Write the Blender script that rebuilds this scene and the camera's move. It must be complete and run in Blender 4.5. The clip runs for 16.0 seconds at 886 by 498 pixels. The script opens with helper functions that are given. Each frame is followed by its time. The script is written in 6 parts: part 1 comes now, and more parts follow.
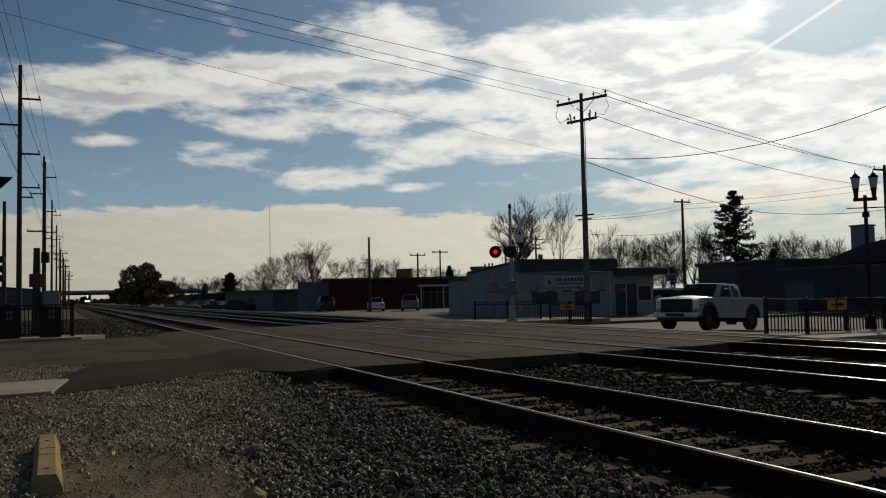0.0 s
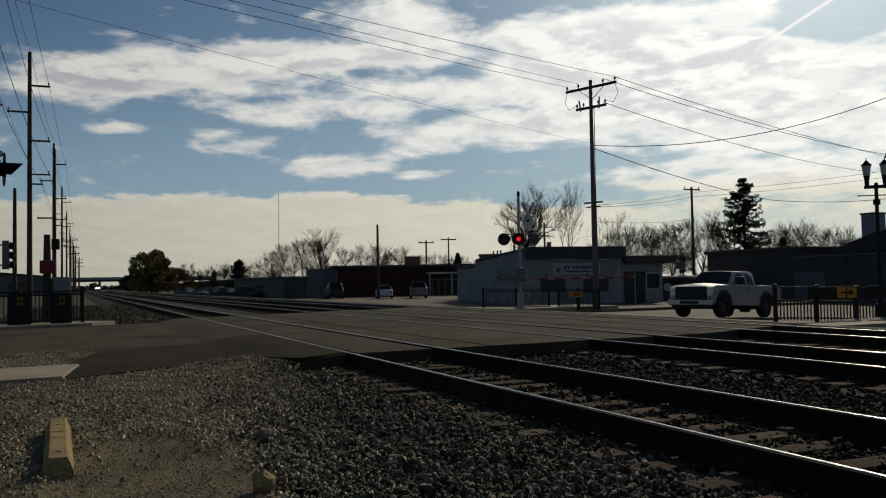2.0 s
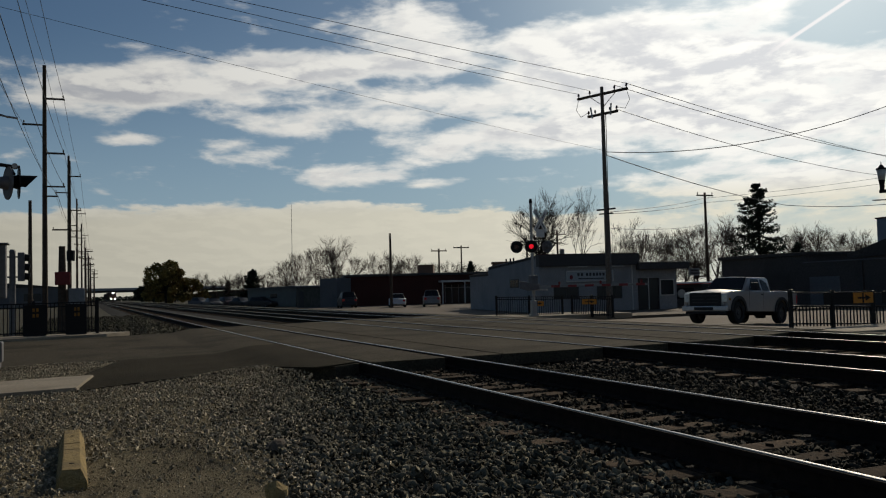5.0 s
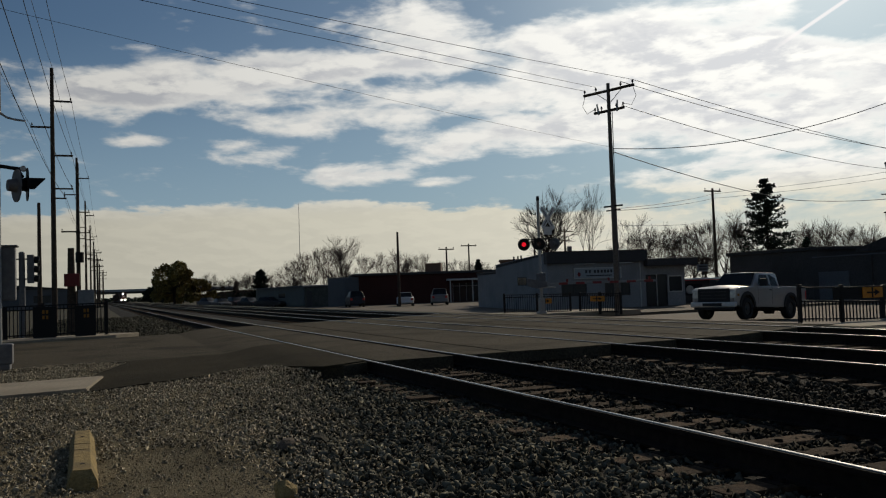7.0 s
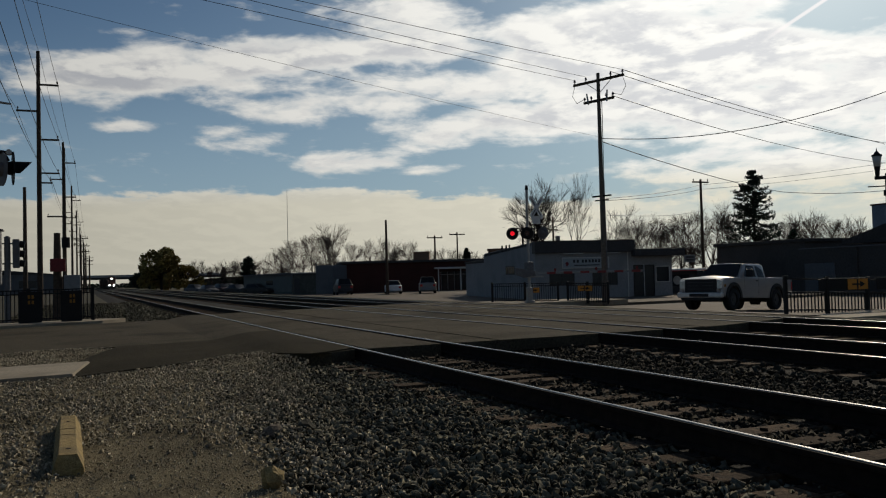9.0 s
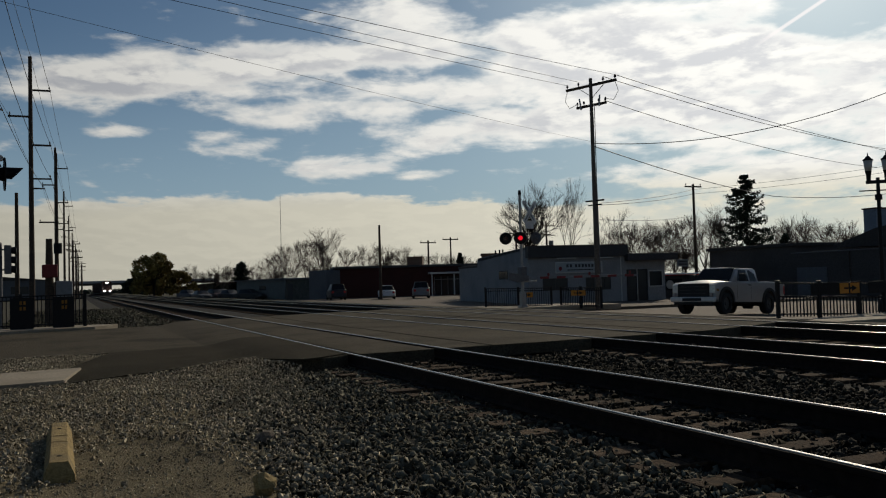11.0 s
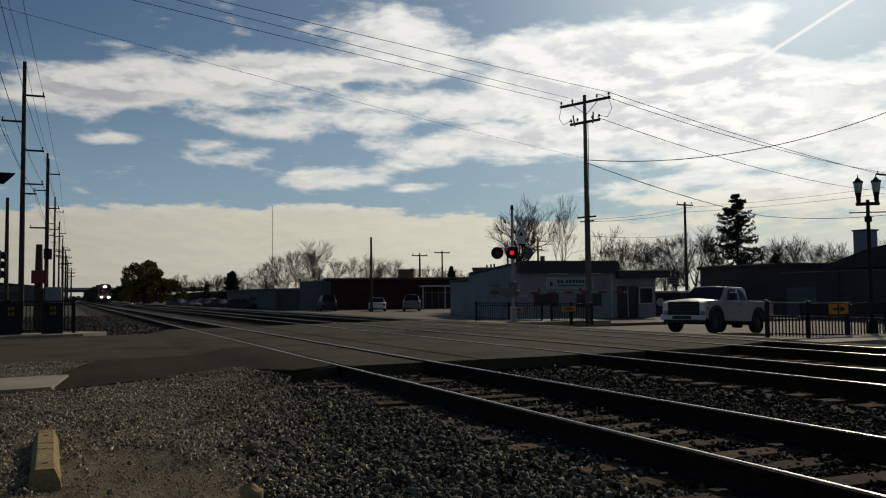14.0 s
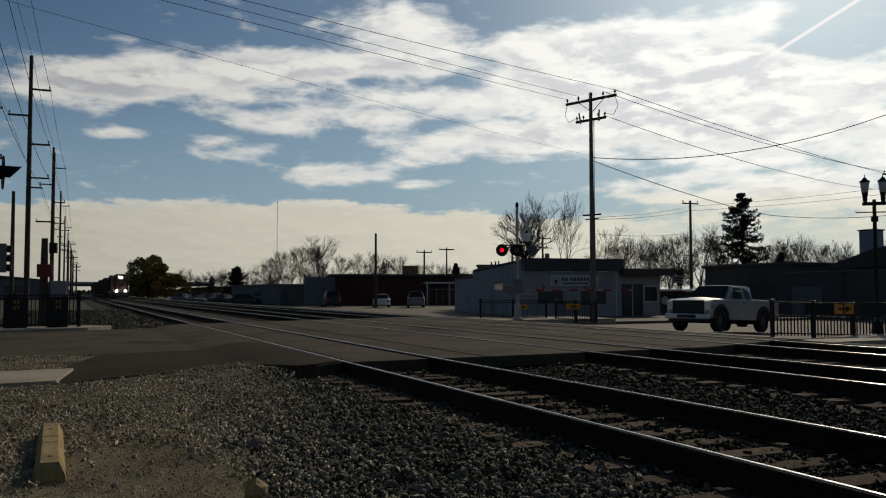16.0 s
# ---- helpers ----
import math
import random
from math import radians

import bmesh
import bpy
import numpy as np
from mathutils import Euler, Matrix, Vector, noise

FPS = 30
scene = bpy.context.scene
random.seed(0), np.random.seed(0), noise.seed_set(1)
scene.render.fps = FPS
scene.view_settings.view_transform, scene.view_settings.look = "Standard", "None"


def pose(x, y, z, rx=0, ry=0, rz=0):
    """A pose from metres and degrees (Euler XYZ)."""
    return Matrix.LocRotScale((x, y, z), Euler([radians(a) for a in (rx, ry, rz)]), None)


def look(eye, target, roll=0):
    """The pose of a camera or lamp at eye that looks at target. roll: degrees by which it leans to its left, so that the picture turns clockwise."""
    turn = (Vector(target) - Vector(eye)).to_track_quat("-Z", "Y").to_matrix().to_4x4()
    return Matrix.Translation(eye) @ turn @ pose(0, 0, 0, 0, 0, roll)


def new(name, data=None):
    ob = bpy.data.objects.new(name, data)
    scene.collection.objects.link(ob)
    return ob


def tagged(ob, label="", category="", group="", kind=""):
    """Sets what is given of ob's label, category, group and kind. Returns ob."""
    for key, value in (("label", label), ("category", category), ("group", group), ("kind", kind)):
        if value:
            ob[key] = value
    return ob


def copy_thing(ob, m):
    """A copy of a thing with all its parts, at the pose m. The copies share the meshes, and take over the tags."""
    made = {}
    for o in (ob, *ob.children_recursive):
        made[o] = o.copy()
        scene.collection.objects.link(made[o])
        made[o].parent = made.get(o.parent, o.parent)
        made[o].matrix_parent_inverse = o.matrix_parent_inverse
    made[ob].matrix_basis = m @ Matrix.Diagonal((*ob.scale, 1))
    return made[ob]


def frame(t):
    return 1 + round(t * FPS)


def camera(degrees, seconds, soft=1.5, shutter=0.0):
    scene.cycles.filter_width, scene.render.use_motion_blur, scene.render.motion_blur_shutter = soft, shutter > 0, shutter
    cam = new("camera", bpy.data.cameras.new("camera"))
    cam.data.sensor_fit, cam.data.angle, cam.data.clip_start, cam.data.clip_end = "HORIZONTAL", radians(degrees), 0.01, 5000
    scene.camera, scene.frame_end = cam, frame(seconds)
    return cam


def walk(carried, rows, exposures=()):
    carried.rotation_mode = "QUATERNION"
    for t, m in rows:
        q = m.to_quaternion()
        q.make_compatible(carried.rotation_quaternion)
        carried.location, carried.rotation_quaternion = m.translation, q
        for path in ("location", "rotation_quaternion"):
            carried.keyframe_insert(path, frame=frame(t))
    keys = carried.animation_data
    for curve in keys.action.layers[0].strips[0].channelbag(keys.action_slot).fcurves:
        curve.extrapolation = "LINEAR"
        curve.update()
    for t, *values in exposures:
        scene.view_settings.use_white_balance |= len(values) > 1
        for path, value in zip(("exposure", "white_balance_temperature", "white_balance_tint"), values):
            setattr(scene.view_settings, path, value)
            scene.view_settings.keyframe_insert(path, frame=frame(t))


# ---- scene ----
cam = camera(54.63, 16.0, soft=1.15)
PATH = [
    (0.0, pose(-0.012, 0.000, 1.039, 93.05, 1.15, -23.90)),
    (0.5, pose(-0.011, -0.010, 1.040, 93.17, 1.09, -23.95)),
    (1.0, pose(-0.014, -0.006, 1.040, 93.44, 1.15, -24.08)),
    (1.5, pose(-0.013, -0.003, 1.035, 92.60, 0.62, -23.89)),
    (2.0, pose(-0.011, 0.001, 1.025, 92.23, 1.03, -23.34)),
    (2.5, pose(-0.009, -0.001, 1.039, 92.28, 0.47, -23.92)),
    (3.0, pose(-0.006, -0.001, 1.032, 92.54, 1.08, -23.41)),
    (3.5, pose(-0.009, 0.008, 1.037, 92.77, 0.99, -22.54)),
    (4.0, pose(0.002, 0.009, 1.036, 92.92, 1.23, -22.08)),
    (4.5, pose(0.004, 0.017, 1.033, 92.80, 1.42, -22.52)),
    (7.0, pose(0.007, 0.008, 1.028, 92.70, 1.99, -21.94)),
    (7.5, pose(0.016, 0.008, 1.030, 92.54, 2.23, -22.26)),
    (8.0, pose(-0.003, 0.008, 1.025, 92.93, 1.80, -22.66)),
    (8.5, pose(0.003, 0.014, 1.027, 92.70, 1.22, -22.97)),
    (9.0, pose(0.005, 0.017, 1.021, 91.91, 1.51, -22.74)),
    (11.5, pose(0.012, 0.004, 1.029, 92.48, 1.74, -23.55)),
    (12.0, pose(0.004, -0.013, 1.037, 92.73, 1.82, -24.11)),
    (12.5, pose(0.007, -0.008, 1.030, 92.76, 1.48, -23.76)),
    (13.0, pose(0.013, -0.007, 1.030, 92.92, 0.45, -23.14)),
    (13.5, pose(0.006, -0.005, 1.028, 92.67, 0.47, -23.24)),
    (14.0, pose(0.002, -0.012, 1.028, 93.10, 0.57, -23.78)),
    (14.5, pose(0.007, -0.008, 1.030, 92.95, 0.41, -23.68)),
    (15.0, pose(0.006, -0.015, 1.031, 92.85, 0.37, -24.18)),
    (15.5, pose(-0.006, -0.008, 1.030, 93.11, 0.65, -24.00)),
    (16.0, pose(-0.001, 0.003, 1.026, 92.89, 0.13, -23.50)),
]
walk(cam, PATH)

# ---------------------------------------------------------------- sky and sun
SUN_BEARING, SUN_ELEVATION = 47.0, 27.0     # degrees, bearing from +y towards +x
world = bpy.data.worlds.new("world")
scene.world = world
world.use_nodes = True
wt = world.node_tree
wt.nodes.clear()


def N(tree, kind, **props):
    n = tree.nodes.new(kind)
    for k, v in props.items():
        setattr(n, k, v)
    return n


def M(tree, op, a, b=None, c=None, clamp=False):
    """One math node; a, b, c are numbers or sockets."""
    n = N(tree, "ShaderNodeMath", operation=op, use_clamp=clamp)
    for i, v in enumerate((a, b, c)):
        if v is None:
            continue
        if isinstance(v, (int, float)):
            n.inputs[i].default_value = v
        else:
            tree.links.new(v, n.inputs[i])
    return n.outputs[0]


def smooth(tree, v, lo, hi):
    n = N(tree, "ShaderNodeMapRange", interpolation_type="SMOOTHSTEP", clamp=True)
    n.inputs["From Min"].default_value, n.inputs["From Max"].default_value = lo, hi
    tree.links.new(v, n.inputs["Value"])
    return n.outputs[0]


def blend(tree, fac, a, b):
    n = N(tree, "ShaderNodeMix", data_type="RGBA")
    if isinstance(fac, (int, float)):
        n.inputs[0].default_value = fac
    else:
        tree.links.new(fac, n.inputs[0])
    for i, v in ((6, a), (7, b)):
        if isinstance(v, tuple):
            n.inputs[i].default_value = (*v, 1)
        else:
            tree.links.new(v, n.inputs[i])
    return n.outputs[2]


def fbm(tree, vec, scale, detail=6.0, rough=0.55, distort=0.0):
    n = N(tree, "ShaderNodeTexNoise")
    n.inputs["Scale"].default_value, n.inputs["Detail"].default_value = scale, detail
    n.inputs["Roughness"].default_value, n.inputs["Distortion"].default_value = rough, distort
    if vec is not None:
        tree.links.new(vec, n.inputs["Vector"])
    return n.outputs[0]


def make_sky():
    t = wt
    sky = N(t, "ShaderNodeTexSky", sky_type="NISHITA", sun_disc=False)
    sky.sun_elevation, sky.sun_rotation = radians(SUN_ELEVATION), radians(SUN_BEARING)
    sky.air_density, sky.dust_density, sky.ozone_density = 1.0, 1.2, 1.5
    tint = N(t, "ShaderNodeVectorMath", operation="MULTIPLY")
    t.links.new(sky.outputs[0], tint.inputs[0])
    tint.inputs[1].default_value = SKY_TINT
    co = N(t, "ShaderNodeTexCoord")
    rot = N(t, "ShaderNodeVectorRotate", rotation_type="Z_AXIS")
    rot.inputs["Angle"].default_value = radians(24.0)
    t.links.new(co.outputs["Generated"], rot.inputs["Vector"])
    sep = N(t, "ShaderNodeSeparateXYZ")
    t.links.new(rot.outputs[0], sep.inputs[0])
    x, y, z = sep.outputs
    ya = M(t, "ADD", M(t, "ABSOLUTE", y), 0.02)
    a = M(t, "DIVIDE", x, ya)
    b = M(t, "DIVIDE", z, ya)
    # cloud deck: puffs that flatten towards the horizon
    up_b = M(t, "MAXIMUM", b, 0.0)
    k = M(t, "DIVIDE", 1.0, M(t, "ADD", up_b, 0.34))
    comb = N(t, "ShaderNodeCombineXYZ")
    t.links.new(M(t, "MULTIPLY", a, k), comb.inputs[0])
    t.links.new(M(t, "MULTIPLY", M(t, "LOGARITHM", M(t, "ADD", up_b, 0.14), 2.718), 1.75), comb.inputs[1])
    up = N(t, "ShaderNodeVectorMath", operation="ADD")
    t.links.new(comb.outputs[0], up.inputs[0])
    up.inputs[1].default_value = (0.02, 0.06, 0.0)
    fine = fbm(t, comb.outputs[0], 7.5, 10.0, 0.58, 0.15)
    above = fbm(t, up.outputs[0], 7.5, 10.0, 0.58, 0.15)
    broad = fbm(t, comb.outputs[0], 2.6, 4.0, 0.5, 0.2)
    # the large cloud masses: centre a, b and radii
    total = None
    for ca, cb, ra, rb, w in CLOUDS:
        da = M(t, "DIVIDE", M(t, "SUBTRACT", a, ca), ra)
        db = M(t, "DIVIDE", M(t, "SUBTRACT", b, cb), rb)
        q = M(t, "ADD", M(t, "MULTIPLY", da, da), M(t, "MULTIPLY", db, db))
        g = M(t, "MULTIPLY", M(t, "POWER", 2.718, M(t, "MULTIPLY", M(t, "MULTIPLY", q, q), -0.7)), w)
        total = g if total is None else M(t, "ADD", total, g)
    # the long bank over the horizon, its top sinking towards the sun
    top = M(t, "ADD", M(t, "MULTIPLY", smooth(t, a, -0.20, 0.12), -0.020), BANK_TOP)
    bank = M(t, "MULTIPLY", smooth(t, M(t, "ADD", M(t, "SUBTRACT", top, b), M(t, "MULTIPLY", M(t, "SUBTRACT", fine, 0.5), 0.035)), -0.004, 0.010),
             M(t, "SUBTRACT", 1.05, M(t, "MULTIPLY", smooth(t, a, 0.06, 0.30), 0.45)))
    n1 = M(t, "MULTIPLY", M(t, "SUBTRACT", fine, 0.5), 2.7)
    n2 = M(t, "MULTIPLY", M(t, "SUBTRACT", broad, 0.5), 0.9)
    dens = M(t, "ADD", M(t, "ADD", M(t, "MAXIMUM", total, 0.0), n1), n2)
    dens = M(t, "MAXIMUM", dens, M(t, "ADD", bank, M(t, "MULTIPLY", n1, 0.30)))
    cover = smooth(t, dens, 0.16, 0.98)
    thick = smooth(t, dens, 0.60, 1.30)
    # cloud brightness: nearer the sun brighter, grey bellies, cream at the horizon
    sd = Vector((math.sin(radians(SUN_BEARING)) * math.cos(radians(SUN_ELEVATION)),
                 math.cos(radians(SUN_BEARING)) * math.cos(radians(SUN_ELEVATION)), math.sin(radians(SUN_ELEVATION))))
    dot = N(t, "ShaderNodeVectorMath", operation="DOT_PRODUCT")
    t.links.new(co.outputs["Generated"], dot.inputs[0])
    dot.inputs[1].default_value = sd
    near = M(t, "MAXIMUM", dot.outputs["Value"], 0.0)
    glow = M(t, "POWER", near, 14.0)
    halo = M(t, "POWER", near, 60.0)
    edge = smooth(t, M(t, "SUBTRACT", fine, above), -0.10, 0.12)
    low = smooth(t, b, 0.135, 0.085)
    belly = M(t, "SUBTRACT", 1.0, M(t, "MULTIPLY", smooth(t, near, 0.72, 0.95), 0.22))
    base = blend(t, M(t, "MULTIPLY", M(t, "MULTIPLY", thick, M(t, "SUBTRACT", 1.0, edge)), belly), (0.86, 0.85, 0.805), (0.52, 0.535, 0.565))
    base = blend(t, M(t, "MULTIPLY", low, 0.82), base, (0.70, 0.665, 0.53))
    lit = N(t, "ShaderNodeVectorMath", operation="SCALE")
    t.links.new(base, lit.inputs[0])
    t.links.new(M(t, "ADD", M(t, "MULTIPLY", glow, 0.34), M(t, "ADD", M(t, "MULTIPLY", M(t, "POWER", near, 1.5), 0.72), 0.29)), lit.inputs["Scale"])
    clear = N(t, "ShaderNodeVectorMath", operation="SCALE")
    t.links.new(tint.outputs[0], clear.inputs[0])
    clear.inputs["Scale"].default_value = SKY_GAIN
    haze = blend(t, M(t, "MULTIPLY", smooth(t, b, 0.34, 0.0), 0.60), clear.outputs[0], (0.30, 0.42, 0.52))
    haze = blend(t, M(t, "MULTIPLY", halo, 0.5, None, True), haze, (1.0, 0.97, 0.93))
    # thin trail of a jet
    (pa, pb), (qa, qb) = TRAIL
    span = math.hypot(qa - pa, qb - pb)
    ua, ub = (qa - pa) / span, (qb - pb) / span
    la = M(t, "SUBTRACT", M(t, "MULTIPLY", M(t, "SUBTRACT", a, pa), ub), M(t, "MULTIPLY", M(t, "SUBTRACT", b, pb), ua))
    trail = M(t, "MULTIPLY", smooth(t, M(t, "ABSOLUTE", la), 0.0030, 0.0008), smooth(t, a, pa - 0.005, pa + 0.03))
    col = blend(t, cover, haze, lit.outputs[0])
    col = blend(t, M(t, "MULTIPLY", trail, 0.75), col, (1.02, 0.97, 0.95))
    bg = N(t, "ShaderNodeBackground")
    t.links.new(col, bg.inputs[0])
    bg.inputs[1].default_value = 1.0
    out = N(t, "ShaderNodeOutputWorld")
    t.links.new(bg.outputs[0], out.inputs[0])


LENS = 784 / math.tan(radians(54.63 / 2))
VIEW = (Matrix.Rotation(radians(24.0), 3, "Z") @ pose(0, 0, 0, 92.76, 1.48, -23.76).to_3x3())


def cloud(u, v, ru, rv, w=1.0):
    """A cloud mass: where it stands and how far it spreads, as bearing and height in the camera's middle view."""
    d = VIEW @ Vector(((u - 784) / LENS, (441 - v) / LENS, -1.0))
    return (d.x / d.y, d.z / d.y, ru / LENS, rv / LENS, w)


SKY_TINT = (0.66, 0.88, 1.06)
SKY_GAIN = 0.036
TRAIL = (cloud(1306, 110, 1, 1)[:2], cloud(1470, 1, 1, 1)[:2])
BANK_TOP = cloud(300, 362, 1, 1)[1]
CLOUDS = [
    cloud(310, 150, 260, 50, 1.0), cloud(500, 125, 150, 32, 0.65), cloud(120, 175, 120, 34, 0.55), cloud(690, 70, 100, 62, 0.8),
    cloud(710, 128, 110, 22, 0.5), cloud(700, 185, 120, 32, 0.8), cloud(520, 220, 140, 22, 0.65), cloud(800, 258, 160, 34, 0.8),
    cloud(395, 272, 90, 22, 0.75), cloud(585, 316, 105, 18, 0.75), cloud(735, 328, 45, 9, 0.6), cloud(205, 252, 60, 10, 0.45), cloud(160, 320, 60, 8, 0.35),
    cloud(1060, 105, 260, 66, 1.15), cloud(960, 205, 150, 50, 0.8), cloud(1330, 150, 300, 72, 1.1), cloud(1450, 260, 320, 60, 0.72),
    cloud(1120, 238, 200, 36, 0.62), cloud(1210, 325, 260, 24, 0.62), cloud(1420, 360, 330, 34, 0.7), cloud(1290, 20, 120, 40, 0.7), cloud(1090, 385, 120, 16, 0.4),
    cloud(1440, 45, 110, 42, -0.8), cloud(1900, 150, 300, 260, 0.7), cloud(1300, -240, 480, 130, 0.7), cloud(-200, -160, 420, 120, 0.6), cloud(500, -330, 600, 120, 0.6),
    cloud(860, 25, 70, 26, -0.5), cloud(1410, 75, 60, 12, -0.4), cloud(960, 312, 120, 16, -0.4)]
make_sky()

sun_data = bpy.data.lights.new("sun", "SUN")
sun_data.energy, sun_data.angle, sun_data.color = 2.25, radians(1.5), (1.0, 0.87, 0.68)
sun = new("sun", sun_data)
sb, se = radians(SUN_BEARING), radians(SUN_ELEVATION)
sun.matrix_world = look((math.sin(sb) * math.cos(se) * 100, math.cos(sb) * math.cos(se) * 100, math.sin(se) * 100), (0, 0, 0))
scene.view_settings.exposure = 0.0


# ---------------------------------------------------------------- materials
def mat(name, color, rough=0.7, metal=0.0, vary=0.25, scale=8.0, bump=0.2, second=None, mix_scale=1.2, spec=0.4,
        island=0.0, rand=0.0, bump_scale=None):
    """Base colour with grain and broad stains at real-world size, fine relief, and per-piece variation."""
    m = bpy.data.materials.new(name)
    m.use_nodes = True
    t = m.node_tree
    p = t.nodes["Principled BSDF"]
    p.inputs["Metallic"].default_value, p.inputs["Specular IOR Level"].default_value = metal, spec
    co = N(t, "ShaderNodeTexCoord").outputs["Object"]
    grain = fbm(t, co, scale, 6.0, 0.62)
    stain = fbm(t, co, mix_scale, 4.0, 0.55, 0.3)
    dark = tuple(c * (1 - vary) for c in color)
    light = tuple(min(1.0, c * (1 + vary)) for c in color)
    c1 = blend(t, smooth(t, grain, 0.3, 0.7), dark, light)
    c2 = second or tuple(c * (1 - vary * 0.9) for c in color)
    c3 = blend(t, M(t, "MULTIPLY", smooth(t, stain, 0.42, 0.72), 0.75), c1, c2)
    if island or rand:
        r = N(t, "ShaderNodeNewGeometry").outputs["Random Per Island"] if island else N(t, "ShaderNodeObjectInfo").outputs["Random"]
        amount = island or rand
        g = M(t, "ADD", M(t, "MULTIPLY", r, 2 * amount), 1 - amount)
        v = N(t, "ShaderNodeVectorMath", operation="SCALE")
        t.links.new(c3, v.inputs[0])
        t.links.new(g, v.inputs["Scale"])
        c3 = v.outputs[0]
    t.links.new(c3, p.inputs["Base Color"])
    t.links.new(M(t, "ADD", M(t, "MULTIPLY", grain, 0.25), rough - 0.12, None, True), p.inputs["Roughness"])
    if bump:
        bn = N(t, "ShaderNodeBump")
        bn.inputs["Strength"].default_value, bn.inputs["Distance"].default_value = bump, 0.02
        t.links.new(fbm(t, co, bump_scale or scale * 2.2, 5.0, 0.6), bn.inputs["Height"])
        t.links.new(bn.outputs[0], p.inputs["Normal"])
    return m


def glow(name, color, strength):
    m = bpy.data.materials.new(name)
    m.use_nodes = True
    p = m.node_tree.nodes["Principled BSDF"]
    p.inputs["Base Color"].default_value = (*color, 1)
    p.inputs["Emission Color"].default_value = (*color, 1)
    p.inputs["Emission Strength"].default_value = strength
    return m


def glass_mat(name, color=(0.02, 0.025, 0.03), rough=0.06):
    m = mat(name, color, rough + 0.08, 0.0, 0.1, 2.0, 0.0, spec=0.3)
    return m


ASPHALT = mat("asphalt", (0.080, 0.069, 0.049), 0.94, 0, 0.5, 38, 0.8, (0.032, 0.028, 0.020), 0.55, 0.05)
ASPHALT_NEW = mat("fresh_asphalt", (0.046, 0.040, 0.027), 0.95, 0, 0.4, 50, 0.7, (0.028, 0.025, 0.018), 0.6, 0.03)
CONCRETE_ROAD = mat("road_concrete", (0.12, 0.095, 0.068), 0.9, 0, 0.2, 30, 0.3, (0.13, 0.115, 0.10), 0.3, 0.2)
CONCRETE = mat("concrete", (0.32, 0.275, 0.205), 0.88, 0, 0.2, 24, 0.35, (0.20, 0.17, 0.125), 1.1, 0.2)
YELLOW_CONCRETE = mat("yellowed_concrete", (0.30, 0.22, 0.095), 0.88, 0, 0.28, 26, 0.5, (0.17, 0.13, 0.07), 5.0, 0.15)
DIRT = mat("packed_dirt", (0.20, 0.168, 0.105), 0.95, 0, 0.4, 60, 0.8, (0.11, 0.095, 0.062), 1.6, 0.05)
EARTH = mat("earth", (0.058, 0.052, 0.036), 0.95, 0, 0.4, 3.0, 0.5, (0.055, 0.058, 0.035), 0.15, 0.1)
# bed colour near black, with the shade between the stones put into it
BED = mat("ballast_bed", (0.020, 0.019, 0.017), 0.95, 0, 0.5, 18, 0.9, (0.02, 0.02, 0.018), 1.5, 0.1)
STONE_DARK = mat("ballast_stone", (0.038, 0.036, 0.028), 0.9, 0, 0.4, 14, 0.4, (0.028, 0.026, 0.020), 2.0, 0.06, island=0.75)
STONE_DUSTY = mat("dusty_ballast_stone", (0.118, 0.112, 0.082), 0.9, 0, 0.4, 14, 0.4, (0.052, 0.050, 0.036), 1.4, 0.08, island=0.7)
STONE_LIGHT = mat("gravel_stone", (0.36, 0.32, 0.232), 0.88, 0, 0.35, 18, 0.4, (0.15, 0.13, 0.095), 1.6, 0.15, island=0.5)
RUST = mat("rusty_steel", (0.024, 0.017, 0.013), 0.92, 0.0, 0.4, 12, 0.4, (0.015, 0.011, 0.009), 2.0, 0.1)
RAIL_TOP = mat("polished_rail", (0.17, 0.16, 0.15), 0.22, 1.0, 0.15, 10, 0.0, (0.17, 0.155, 0.14), 1.5)
TIE = mat("weathered_tie", (0.090, 0.062, 0.040), 0.94, 0, 0.45, 16, 0.7, (0.045, 0.035, 0.028), 2.2, 0.05, rand=0.35)
RUBBER = mat("crossing_rubber", (0.03, 0.028, 0.027), 0.85, 0, 0.3, 20, 0.3, None, 2.0, 0.2)
WOOD_POLE = mat("pole_wood", (0.075, 0.055, 0.04), 0.9, 0, 0.35, 9, 0.5, (0.045, 0.036, 0.03), 1.5, 0.2)
WOOD_GREY = mat("grey_pole_wood", (0.14, 0.125, 0.105), 0.9, 0, 0.3, 9, 0.5, (0.10, 0.085, 0.07), 1.0, 0.2)
BLACK_METAL = mat("black_painted_metal", (0.008, 0.008, 0.009), 0.6, 0.0, 0.3, 20, 0.1, None, 2.0, 0.25)
GALV = mat("galvanised_steel", (0.36, 0.36, 0.36), 0.45, 0.7, 0.2, 15, 0.1, (0.24, 0.24, 0.23), 2.0)
ALU = mat("aluminium_paint", (0.30, 0.30, 0.29), 0.5, 0.4, 0.15, 15, 0.1, (0.30, 0.29, 0.28), 2.0)
WIRE = mat("cable", (0.02, 0.02, 0.022), 0.6, 0, 0.2, 5, 0.0)
WHITE_PAINT = mat("white_paint", (0.62, 0.62, 0.61), 0.5, 0, 0.1, 12, 0.05, (0.48, 0.47, 0.45), 1.5)
RED_PAINT = mat("red_reflective", (0.48, 0.03, 0.025), 0.4, 0, 0.12, 12, 0.05)
DULL_AMBER = mat("faded_amber", (0.26, 0.12, 0.012), 0.7, 0, 0.4, 30, 0.05)
